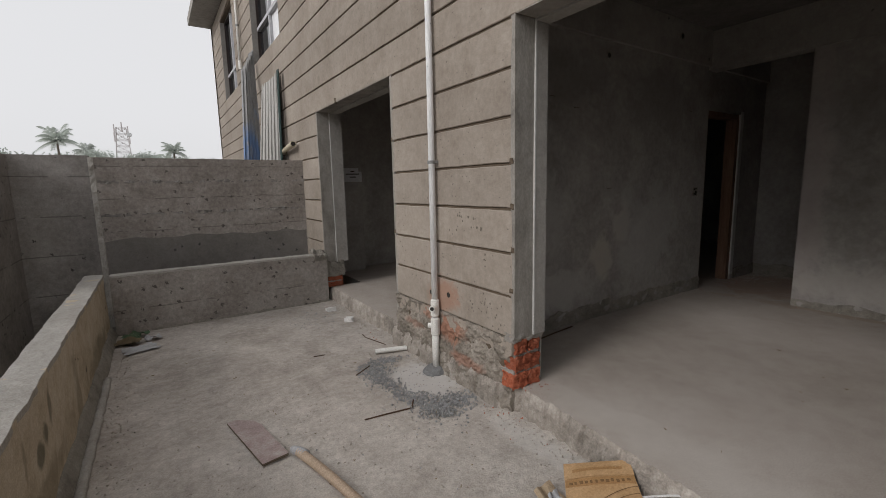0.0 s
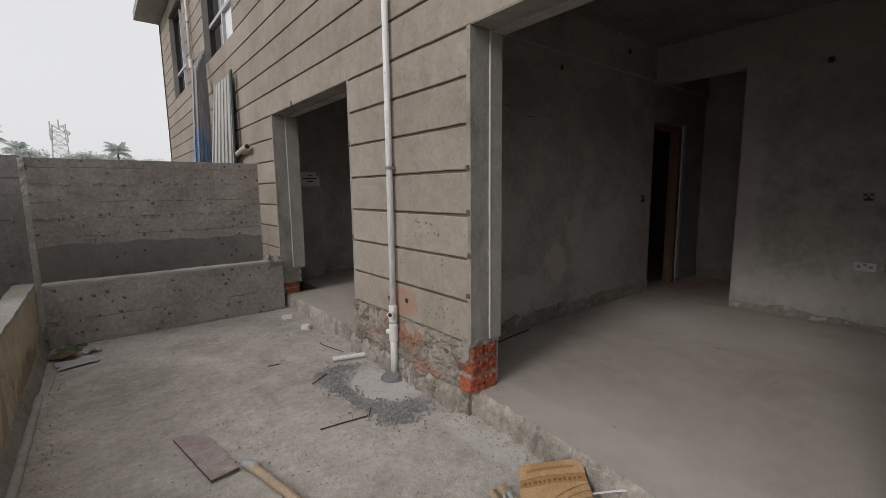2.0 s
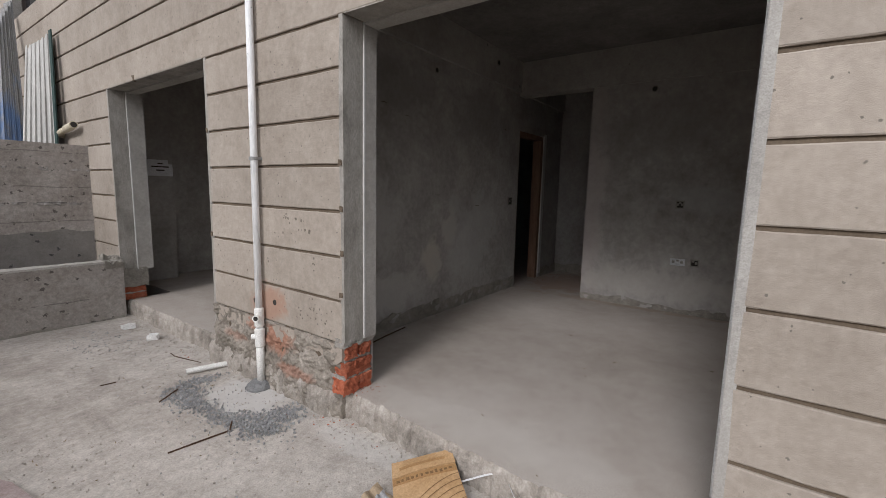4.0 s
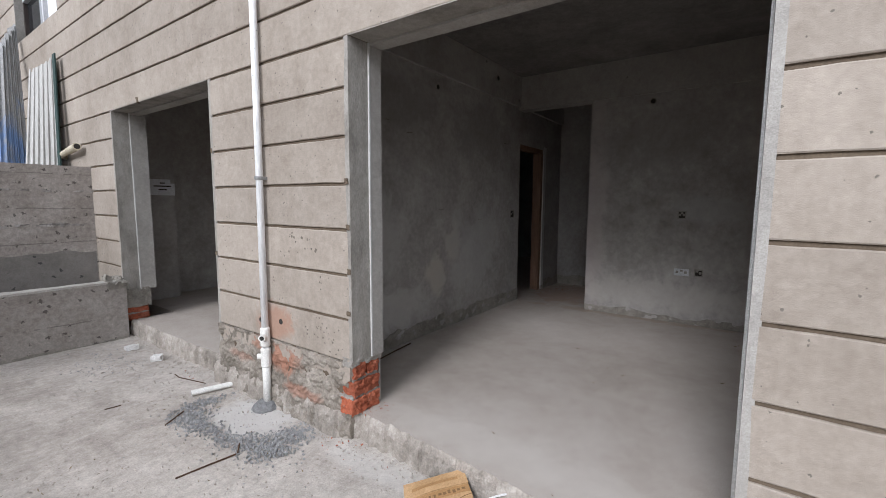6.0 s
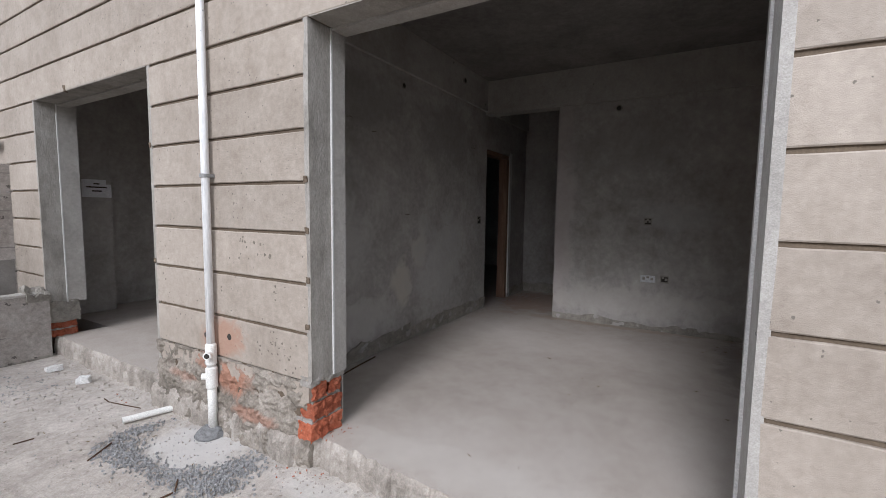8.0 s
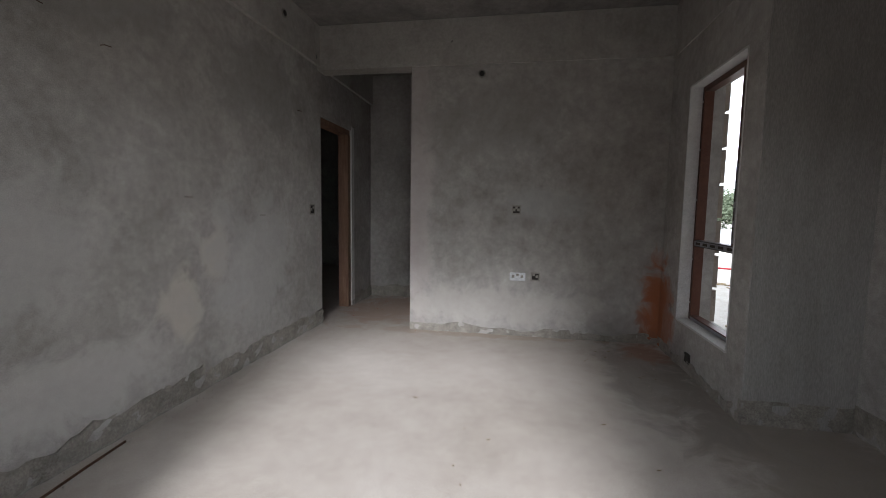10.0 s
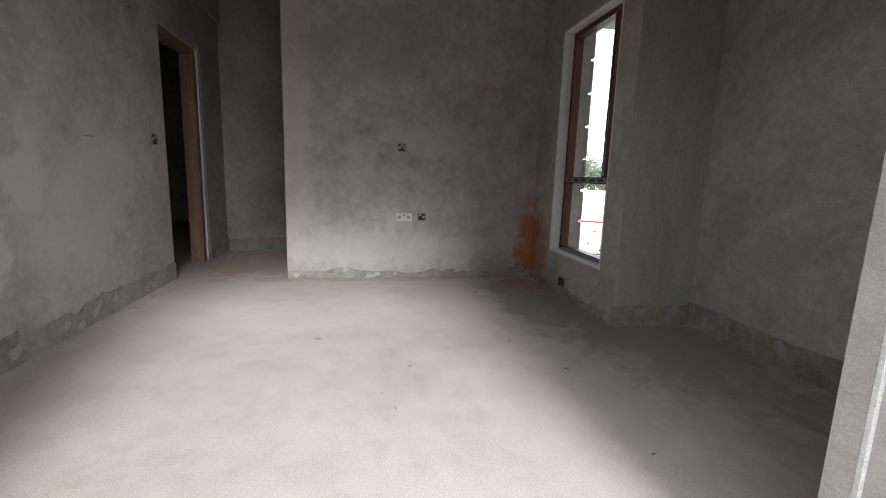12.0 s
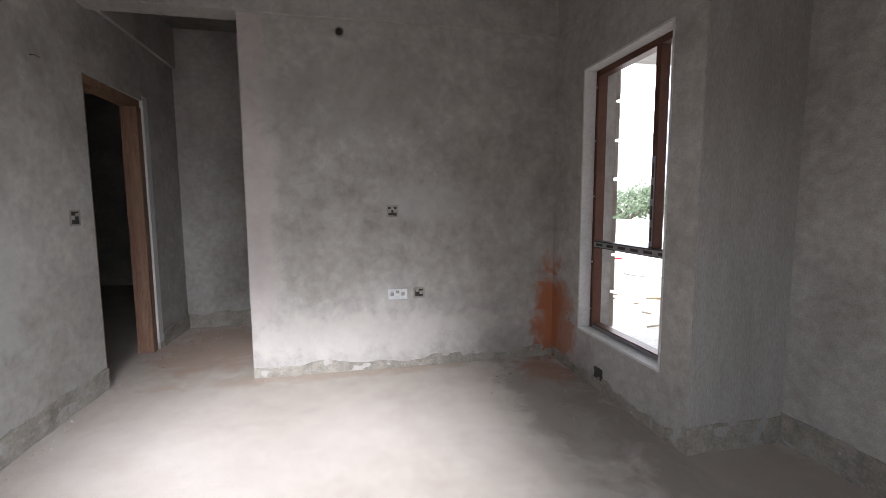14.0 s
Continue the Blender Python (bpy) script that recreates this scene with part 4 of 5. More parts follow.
# inner door: raw timber frame without a leaf
df = empty("door_frame_inner", (3.97, LEFT_Y + 0.07, 0), label="raw reddish timber door frame without a door leaf", category="door frame", kind="structure")
dinv = Matrix.Translation((-3.97, -LEFT_Y - 0.07, 0))
for nm, d in (("jamb", (3.625, 3.69, LEFT_Y + 0.035, LEFT_Y + 0.135, 0, 2.03)), ("jamb", (4.345, 4.42, LEFT_Y + 0.012, LEFT_Y + 0.135, 0, 2.03)), ("head", (3.625, 4.42, LEFT_Y + 0.02, LEFT_Y + 0.135, 2.03, 2.09))):
    b = box(*d, 0.004)
    b.transform(dinv)
    part(nm, b, M_WOOD, df)
b = box(4.418, 4.50, LEFT_Y - 0.005, LEFT_Y + 0.1, 0.06, 2.13, 0.004)
b.transform(dinv)
part("plaster_edge", b, M_REVEAL, df, "pale cement edge beside the frame")


# ---- wall boxes and small fixings ----
def wall_box(name, at, axis, w, h, mat, label, knockouts=3):
    """A recessed electrical box: a rim, a back and knock-out lugs; axis is the wall's normal."""
    root = empty(name, at, label=label, category="electrical box")
    t = 0.012

    def place(nm, u0, u1, d0, d1, z0, z1, mt):
        d = (-d1, -d0, u0, u1, z0, z1) if axis == "x" else (u0, u1, -d1, -d0, z0, z1)
        part(nm, box(*d), mt, root)

    place("rim", -w / 2, w / 2, -0.004, 0.006, h / 2 - t, h / 2, mat)
    place("rim", -w / 2, w / 2, -0.004, 0.006, -h / 2, -h / 2 + t, mat)
    place("rim", -w / 2, -w / 2 + t, -0.004, 0.006, -h / 2 + t, h / 2 - t, mat)
    place("rim", w / 2 - t, w / 2, -0.004, 0.006, -h / 2 + t, h / 2 - t, mat)
    # flat plate, dark colour in place of the recess's shade on mortared boxes
    place("back_plate", -w / 2 + t, w / 2 - t, 0.0, 0.002, -h / 2 + t, h / 2 - t, M_BORE if mat is M_RAW_BOX else mat)
    for i in range(knockouts):
        u = -w / 2 + t + (i + 0.5) * (w - 2 * t) / knockouts
        place("lug", u - 0.012, u + 0.012, 0.002, 0.006, -0.012 + 0.02 * (i % 2), 0.014 + 0.015 * (i % 2), M_RAW_BOX if mat is M_BOX else mat)
    return root


wall_box("switch_box", (BACK_X, -1.293, 1.19), "x", 0.085, 0.085, M_RAW_BOX, "open recessed switch box caked with mortar")
wall_box("socket_box", (BACK_X, -1.322, 0.567), "x", 0.145, 0.075, M_BOX, "open galvanised twin socket box in the wall")
wall_box("socket_box", (BACK_X, -1.485, 0.572), "x", 0.085, 0.08, M_RAW_BOX, "open recessed socket box caked with mortar", 2)
wall_box("switch_box", (3.41, LEFT_Y, 1.166), "y", 0.10, 0.10, M_RAW_BOX, "open recessed switch box beside the inner door", 2)


def conduit_stub(at, axis, r, label):
    root = empty("conduit_stub", at, label=label, category="conduit")
    d = Vector((-1, 0, 0)) if axis == "x" else Vector((0, -1, 0))
    part("collar", tube([d * -0.01, d * 0.008], r, 14), M_RAW_BOX, root)
    # dark disc painted for the conduit's unlit inside
    part("bore", tube([d * 0.006, d * 0.0095], r * 0.7, 12), M_BORE, root)


conduit_stub((BACK_X, -0.946, 2.426), "x", 0.035, "capped lamp conduit point in the plaster")
conduit_stub((1.75, LEFT_Y, 2.42), "y", 0.03, "dark conduit hole high in the plaster")
conduit_stub((2.9, LEFT_Y - 0.032, 2.76), "y", 0.035, "dark conduit hole in the beam")
for i, (x, z) in enumerate(((1.79, 1.235), (3.155, 2.04), (2.55, 1.12), (1.0, 2.0), (1.3, 1.93))):
    b = tube([(0, 0.01, 0), (0.0, -0.025, 0.0), (0.03, -0.03, -0.006 * (i % 2))], 0.0022, 6)
    o = tagged(link("nail", b, M_RUST), "bent rusty nail in the plaster", "nail", group="wall nails")
    o.location = (x, LEFT_Y, z)
# dark lump on the wall, the hole's shade as colour
hb = rough_box(2.83, 2.91, WIN_Y - 0.02, WIN_Y + 0.012, 0.08, 0.15, 3, 0.008, 20, 3)
tagged(link("wall_hole", hb, M_BORE), "dark broken hole low in the window wall", "hole", kind="structure")
o = link("round_pipe_stub", tube([(3.31, WIN_Y - 0.01, 0.40), (3.31, WIN_Y + 0.010, 0.40)], 0.035, 16), M_PLASTER)
tagged(o, "round capped pipe end in the orange stained wall", "pipe")

# paper notice in the second room
notice = empty("paper_notice", (0.79, 4.445, 1.485), label="white printed paper notice taped to the dark wall", category="notice")
bm = bmesh.new()
vs = [[bm.verts.new((-0.1485 + 0.297 * i / 6, -0.002 - 0.006 * abs(math.sin(i * 1.1 + j)) * (i == 6), -0.105 + 0.21 * j / 4)) for j in range(5)] for i in range(7)]
for i in range(6):
    for j in range(4):
        if not (i == 5 and j == 3):
            bm.faces.new([vs[i][j], vs[i + 1][j], vs[i + 1][j + 1], vs[i][j + 1]])
part("sheet", bm, M_PAPER, notice)
for w, z in ((0.06, 0.055), (0.21, 0.015), (0.10, -0.03)):
    part("text_bar", box(-w / 2, w / 2, -0.0055, -0.004, z - 0.008, z + 0.008), M_INK, notice)

# ---- drain pipe on the pier ----
PXX, PYY = -0.042, PIPE_Y
dp = empty("drain_pipe", (PXX, PYY, TERR), label="scuffed white plastic drain pipe with a tee, set in mortar", category="pipe")
part("lower_pipe", tube([(0, 0, 0.0), (0, 0, 0.40)], 0.028, 20), M_PVC_CLEAN, dp, smooth=True)
part("upper_pipe", tube([(0, 0, 0.40), (0.004, 0.006, 2.35), (0.0, 0.0, 5.96)], 0.0235, 20), M_PVC, dp, "paint-streaked white pipe", smooth=True)
part("coupling", tube([(0, 0, 0.30), (0, 0, 0.31), (0, 0, 0.43), (0, 0, 0.44)], [0.029, 0.035, 0.035, 0.029], 20), M_PVC_CLEAN, dp)
tee = part("tee", tube([(0, 0, 0.45), (0, 0, 0.46), (0, 0, 0.58), (0, 0, 0.59)], [0.026, 0.033, 0.033, 0.026], 20), M_PVC_CLEAN, dp)
part("tee_branch", tube([(0, 0, 0.525), (-0.05, -0.035, 0.525)], 0.024, 16), M_PVC_CLEAN, tee)
part("branch_bore", tube([(-0.049, -0.0345, 0.525), (-0.0515, -0.036, 0.525)], 0.016, 14), M_BORE, tee)
part("plug", tube([(0, 0, 0.375), (-0.035, 0.045, 0.375)], 0.020, 14), M_PVC_CLEAN, dp)
for z in (1.63, 3.55, 5.2):
    part("clamp", tube([(0, 0.006, z - 0.011), (0, 0.006, z + 0.011)], 0.030, 18), M_CLAMP, dp, "grey pipe clamp")
    part("clamp_ear", box(-0.008, 0.062, -0.03, -0.018, z - 0.01, z + 0.01), M_CLAMP, dp)
bm = bmesh.new()
bmesh.ops.create_icosphere(bm, subdivisions=4, radius=1)
for v in bm.verts:
    q = v.co.copy()
    v.co = Vector((q.x * 0.095, q.y * 0.095, max(q.z, -0.2) * 0.045)) + noise.noise_vector(q * 2.5) * 0.016 + noise.noise_vector(q * 7) * 0.005
o = link("mortar_collar", bm, M_FRESH)
o.location = (PXX - 0.01, PYY, TERR + 0.006)
tagged(o, "fresh dark grey mortar heap round the pipe foot", "mortar")
# drilled holes as flat dark discs, shade in the colour
for y, z in ((0.71, 0.475), (0.955, 0.45)):
    o = link("core_hole", tube([(0.0, 0, 0), (-0.0035, 0, 0)], [0.021, 0.019], 16), M_BORE)
    o.location = (0.001, y, z)
    tagged(o, "round drilled hole in the render", "hole", kind="structure")

# second pipe upstairs and the cream spout
fp = empty("downpipe", (-0.05, 8.05, 3.78), label="white downpipe on the upper facade", category="pipe")
part("pipe", tube([(0, 0, 0), (0, 0, 2.02)], 0.027, 14), M_PVC_CLEAN, fp, smooth=True)
part("socket", tube([(0, 0, -0.05), (0, 0, 0.12)], 0.038, 14), M_PVC_CLEAN, fp)
for z in (0.8, 1.9):
    part("clamp", tube([(0, 0, z - 0.02), (0, 0, z + 0.02)], 0.034, 14), M_CLAMP, fp)
sp = empty("pipe_spout", (0.0, 5.1, 1.84), label="cream plastic pipe elbow spout poking from the facade", category="pipe")
part("pipe", tube([(0.03, 0.05, 0.0), (-0.05, 0.0, 0.012), (-0.07, -0.08, 0.02), (-0.078, -0.4, 0.05)], 0.034, 16), M_CREAM, sp, smooth=True)
part("socket", tube([(-0.076, -0.38, 0.048), (-0.082, -0.70, 0.078)], 0.041, 16), M_CREAM, sp)
part("bore", tube([(-0.082, -0.697, 0.0777), (-0.0821, -0.703, 0.0783)], 0.031, 14), M_BORE, sp)


# ---- corrugated sheets leaning on the facade ----
def leaning_sheet(foot_l, foot_r, top_l, top_r, waves, amp, mat, label, shift):
    """A corrugated sheet spanned between its four corners."""
    fl_, fr_, tl_, tr_ = [Vector(p) for p in (foot_l, foot_r, top_l, top_r)]
    n, m_, th = waves * 10, 12, 0.004
    nor = (fr_ - fl_).cross(tl_ - fl_).normalized()
    if nor.x > 0:
        nor = -nor
    bm = bmesh.new()
    sides = []
    for sgn in (1, -1):
        sides.append([[bm.verts.new(fl_.lerp(fr_, i / n).lerp(tl_.lerp(tr_, i / n), j / m_ * (1 + (0.012 * noise.noise(Vector((i * 0.2, shift, 0))) if j == m_ else 0)))
                       + nor * (amp * math.sin(2 * math.pi * waves * i / n) + sgn * th - shift * 0.03)) for j in range(m_ + 1)] for i in range(n + 1)])
    for g in sides:
        for i in range(n):
            for j in range(m_):
                bm.faces.new([g[i][j], g[i + 1][j], g[i + 1][j + 1], g[i][j + 1]])
    f_, b_ = sides
    for i in range(n):
        for j in (0, m_):
            bm.faces.new([f_[i][j], f_[i + 1][j], b_[i + 1][j], b_[i][j]])
    for j in range(m_):
        for i in (0, n):
            bm.faces.new([f_[i][j], f_[i][j + 1], b_[i][j + 1], b_[i][j]])
    return tagged(link("corrugated_sheet", bm, mat), label, "roof sheet", group="leaning roof sheets")


for k in range(2):
    leaning_sheet((-0.70, 5.15 + 0.03 * k, OUT), (-0.30, 5.55, OUT), (-0.28, 6.60 + 0.05 * k, 3.36 - 0.06 * k), (-0.06, 6.85 + 0.04 * k, 3.78 + 0.03 * k), 5, 0.034, M_SHEET_BLUE,
                  "faded blue and grey corrugated sheet leaning on the facade", k)
    leaning_sheet((-0.60, 5.12, OUT), (-0.18, 5.05, OUT), (-0.12, 5.92, 2.98 - 0.05 * k), (-0.05, 5.12, 3.02 + 0.04 * k), 6, 0.026, M_SHEET_GREY,
                  "pale grey corrugated sheet leaning on the facade", k)
o = tagged(link("flat_sheet", box(-0.006, 0.006, 0, 0.10, 0, 3.5), M_SHEET_GREEN), "dark green edged flat sheet behind the grey ones", "roof sheet")
o.matrix_world = pose(-0.155, 4.97, OUT, 0.0, 1.4, 0)

# ---- things on the terrace ----
pl = empty("plywood_plank", (-1.415, 0.66, TERR + 0.008), label="worn reddish plywood offcut lying on the terrace", category="plank")
LEN, WID = 0.57, 0.14
bm = bmesh.new()
outline = [(-0.5, -0.5), (0.5, -0.5), (0.5, 0.5), (0.1, 0.52), (-0.2, 0.55), (-0.35, 0.42), (-0.45, 0.05), (-0.5, -0.15)]
top = [bm.verts.new((a_ * LEN, b_ * WID, 0.014)) for a_, b_ in outline]
bot = [bm.verts.new((a_ * LEN, b_ * WID, 0.0)) for a_, b_ in outline]
bm.faces.new(top)
bm.faces.new(bot)
for k in range(len(outline)):
    q = (k + 1) % len(outline)
    bm.faces.new([top[k], top[q], bot[q], bot[k]]).material_index = 1
part("board", bm, [M_PLANK, M_PLANK_EDGE], pl)
pl.rotation_euler = (0, 0, radians(-80))

hz = empty("corrugated_hose", (-1.26, 0.38, TERR), label="cream corrugated hose end with a taped tip", category="hose")
path = []
for i in range(60):
    s = i / 59
    path.append((0.012 + 0.20 * s + 0.015 * math.sin(s * 3), -0.02 - 1.0 * s, 0.026 + 0.004 * math.sin(s * 9)))
fine = []
for i in range(59 * 8 + 1):
    k, fr_ = divmod(i, 8)
    p, q = Vector(path[k]), Vector(path[min(k + 1, 59)])
    fine.append(p.lerp(q, fr_ / 8))
part("hose_body", tube(fine, [0.0205 + 0.0045 * math.sin(i * 2 * math.pi / 8.0) for i in range(len(fine))], 14), M_HOSE, hz, smooth=True)
part("taped_tip", tube([(-0.012, 0.03, 0.025), (0.0, 0.01, 0.026), (0.022, -0.03, 0.026), (0.035, -0.07, 0.027)], [0.018, 0.023, 0.026, 0.0265], 12), M_GREYPAPER, hz, "pinkish tape wrapping", smooth=True)


def card_sheet(w, l, bend, mat, seed):
    bm = bmesh.new()
    g = [[bm.verts.new((w * (i / 12 - 0.5), l * (j / 16 - 0.5), bend * (j / 16) ** 2 + 0.012 * noise.noise(Vector((i * 0.25, j * 0.25, seed))) + (0.02 if j > 12 else 0) * (j - 12) / 4)) for j in range(17)] for i in range(13)]
    lowr = [[bm.verts.new(v.co - Vector((0, 0, 0.005))) for v in r] for r in g]
    for i in range(12):
        for j in range(16):
            bm.faces.new([g[i][j], g[i + 1][j], g[i + 1][j + 1], g[i][j + 1]])
            bm.faces.new([lowr[i][j], lowr[i + 1][j], lowr[i + 1][j + 1], lowr[i][j + 1]])
    for i in range(12):
        for j in (0, 16):
            bm.faces.new([g[i][j], g[i + 1][j], lowr[i + 1][j], lowr[i][j]])
    for j in range(16):
        for i in (0, 12):
            bm.faces.new([g[i][j], g[i][j + 1], lowr[i][j + 1], lowr[i][j]])
    return bm


CARD = [Vector(p) for p in ((-0.195, -0.577, -0.125), (0.010, -0.800, -0.055), (-0.47, -0.85, -0.158), (-0.19, -1.05, -0.135))]  # far edge, near edge
cb = empty("cardboard_box", (-0.2, -0.8, TERR), label="flattened brown cardboard carton with dark print leaning on the step", category="carton")
CORG = Vector((-0.2, -0.8, TERR))


def on_card(u, v, lift=0.0):
    p = CARD[0].lerp(CARD[1], u).lerp(CARD[2].lerp(CARD[3], u), v) - CORG
    wave = 0.010 * math.sin(u * 3.0) * math.sin(v * 4.0) + 0.006 * noise.noise(Vector((u * 3, v * 3, 2)))
    return p + Vector((0, 0, wave + lift))


def card_patch(u0, u1, v0, v1, lift, thick, n=10):
    bm = bmesh.new()
    a_ = [[bm.verts.new(on_card(u0 + (u1 - u0) * i / n, v0 + (v1 - v0) * j / n, lift)) for j in range(n + 1)] for i in range(n + 1)]
    b_ = [[bm.verts.new(on_card(u0 + (u1 - u0) * i / n, v0 + (v1 - v0) * j / n, lift - thick)) for j in range(n + 1)] for i in range(n + 1)]
    for i in range(n):
        for j in range(n):
            for g in (a_, b_):
                bm.faces.new([g[i][j], g[i + 1][j], g[i + 1][j + 1], g[i][j + 1]])
        for k in (0, n):
            bm.faces.new([a_[i][k], a_[i + 1][k], b_[i + 1][k], b_[i][k]])
            bm.faces.new([a_[k][i], a_[k][i + 1], b_[k][i + 1], b_[k][i]])
    return bm


part("panel", card_patch(0, 1, 0, 1, 0.006, 0.006), M_CARD, cb)
part("top_flap", card_patch(0.0, 1.0, -0.02, 0.25, 0.014, 0.004), M_CARD, cb, "folded carton flap")
part("tape", card_patch(0.01, 0.99, 0.26, 0.37, 0.0085, 0.002), M_CARD_TAPE, cb)
for i in range(12):
    u = 0.06 + i * 0.074
    part("print_mark", card_patch(u, u + random.uniform(0.025, 0.055), 0.29 + random.uniform(0, 0.02), 0.335 + random.uniform(0, 0.02), 0.0105, 0.0012, 2), M_PRINT, cb)
part("print_bar", card_patch(0.12, 0.86, 0.10, 0.15, 0.0152, 0.001, 4), M_CARD_TAPE, cb)
for k in range(6):
    bm = bmesh.new()
    lower, upper = [], []
    for i in range(17):
        u = 0.04 + 0.95 * i / 16
        v = 0.42 + 0.10 * k + 0.5 * (1 - u) ** 1.6
        if v < 0.97:
            lower.append(bm.verts.new(on_card(u, v, 0.0105)))
            upper.append(bm.verts.new(on_card(u, v + 0.012, 0.0105)))
    for i in range(len(lower) - 1):
        bm.faces.new([lower[i], lower[i + 1], upper[i + 1], upper[i]])
    part("print_line", bm, M_PRINT, cb)
cf = empty("cardboard_flap", (-0.38, -0.70, TERR + 0.012), label="torn strip of pale brown cardboard", category="cardboard")
cf.rotation_euler = (radians(2), radians(6), radians(10))
part("strip", card_sheet(0.13, 0.17, 0.02, M_CARD, 5), M_CARD_PALE, cf)
part("label_patch", card_sheet(0.07, 0.08, 0.012, M_CARD, 5), M_GREYPAPER, cf).location = (0.0, -0.01, 0.008)
bm = bmesh.new()
sp_pts = [(-0.13, -0.88, -0.13), (-0.097, -0.923, -0.112), (-0.045, -1.02, -0.065), (0.0, -1.115, -0.026), (-0.004, -1.125, -0.024), (-0.05, -1.17, -0.055), (-0.08, -1.22, -0.09), (-0.10, -1.26, -0.15)]
prev = None
for p in sp_pts:
    v1, v2, v3, v4 = [bm.verts.new(Vector(p) + Vector(d)) for d in ((0.006, 0.003, 0), (-0.006, -0.003, 0), (-0.006, -0.003, 0.0015), (0.006, 0.003, 0.0015))]
    cur = (v1, v2, v3, v4)
    if prev:
        for k in range(4):
            bm.faces.new([prev[k], prev[(k + 1) % 4], cur[(k + 1) % 4], cur[k]])
    prev = cur
tagged(link("packing_strap", bm, M_STRAP), "bent white plastic packing strap beside the carton", "strap")

for pts, r in (([(-0.806, 0.49, 0.005), (-0.65, 0.47, 0.006), (-0.49, 0.445, 0.006), (-0.43, 0.53, 0.008)], 0.005),
               ([(-0.595, 1.139, 0.005), (-0.52, 1.18, 0.010), (-0.444, 1.225, 0.014)], 0.005),
               ([(-0.19, 1.96, 0.02), (-0.185, 1.90, 0.006), (-0.115, 1.60, 0.006)], 0.004),
               ([(-0.75, 1.72, 0.004), (-0.66, 1.70, 0.005)], 0.004)):
    o = tagged(link("steel_rod", tube(pts, r, 8), M_RUST), "rusty bent steel rod lying on the terrace", "rod", group="loose steel rods")
    o.location = (0, 0, TERR)
o = empty("pipe_offcut", (-0.155, 1.405, TERR + 0.028), label="short white plastic pipe offcut on the gravel", category="pipe")
part("tube", tube([(-0.135, 0.045, 0), (0.135, -0.04, 0.0)], 0.021, 16, caps=False), M_PVC_CLEAN, o, smooth=True)
part("end_bore", tube([(-0.134, 0.0447, 0), (-0.1335, 0.0445, 0)], 0.019, 14), M_BORE, o)

for at, s in (((-0.14, 3.02, TERR + 0.02), (0.055, 0.032, 0.022)), ((-0.12, 2.49, TERR + 0.026), (0.042, 0.036, 0.028))):
    b = rough_box(-s[0], s[0], -s[1], s[1], -s[2], s[2], 5, 0.012, 22, at[1])
    o = tagged(link("foam_chunk", b, M_FOAM), "broken chunk of dirty white foam on the terrace", "foam chunk", group="foam chunks")
    o.location, o.rotation_euler = at, (0.1, 0, at[1])


def scrap(name, at, w, l, rz, mat, label, seed, lift=0.02):
    bm = bmesh.new()
    g = [[bm.verts.new((w * (i / 8 - 0.5) * (1 + 0.3 * noise.noise(Vector((j * 0.6, seed, 0)))), l * (j / 8 - 0.5) * (1 + 0.3 * noise.noise(Vector((i * 0.6, 0, seed)))),
          lift * (0.6 + noise.noise(Vector((i * 0.35, j * 0.35, seed)))))) for j in range(9)] for i in range(9)]
    for i in range(8):
        for j in range(8):
            bm.faces.new([g[i][j], g[i + 1][j], g[i + 1][j + 1], g[i][j + 1]])
    o = tagged(link(name, bm, mat), label, "scrap", group="scraps in the terrace corner")
    o.location, o.rotation_euler = at, (0, 0, rz)
    s = o.modifiers.new("thickness", "SOLIDIFY")
    s.thickness = 0.002
    return o


scrap("paper_scrap", (-2.02, 2.87, TERR + 0.008), 0.26, 0.22, 0.3, M_GREYPAPER, "crumpled grey paper sheet in the terrace corner", 1)
scrap("plastic_scrap", (-2.07, 3.28, TERR + 0.012), 0.20, 0.16, 0.9, M_GREENSCRAP, "crumpled dark green plastic scrap in the corner", 4, 0.05)
scrap("plastic_scrap", (-2.12, 3.10, TERR + 0.012), 0.22, 0.13, -0.4, M_LEAFLET, "crumpled brown wrapper in the corner", 7, 0.04)
scrap("plastic_scrap", (-1.92, 3.14, TERR + 0.010), 0.14, 0.10, 0.2, M_GREYPAPER, "small crumpled grey wrapper in the corner", 9, 0.03)


# ---- loose stones and dust ----
def pebbles(name, mat, spots, label, category):
    """spots: centre, spread x, spread y, how many, smallest, largest."""
    bm = bmesh.new()
    for cx, cy, z, sx, sy, count, r0, r1 in spots:
        for _ in range(count):
            r = random.uniform(r0, r1)
            x, y = random.gauss(cx, sx), random.gauss(cy, sy)
            if x > slab_edge_x(y) - 0.01 and z < -0.05:
                continue
            m = Matrix.Translation((x, y, z + r * 0.35)) @ Euler((random.random() * 6, random.random() * 6, random.random() * 6)).to_matrix().to_4x4() @ Matrix.Diagonal((r, r * random.uniform(0.5, 0.9), r * random.uniform(0.35, 0.7), 1))
            vs_ = [bm.verts.new(m @ Vector(c)) for c in ((1, 0.2, 0), (-0.9, 0.3, 0.1), (0.1, 1, -0.2), (0, -1, 0.1), (0.2, 0.1, 1), (-0.1, 0.2, -1))]
            for f3 in ((0, 2, 4), (2, 1, 4), (1, 3, 4), (3, 0, 4), (2, 0, 5), (1, 2, 5), (3, 1, 5), (0, 3, 5)):
                bm.faces.new([vs_[k] for k in f3])
    return tagged(link(name, bm, mat), label, category, kind="stuff")


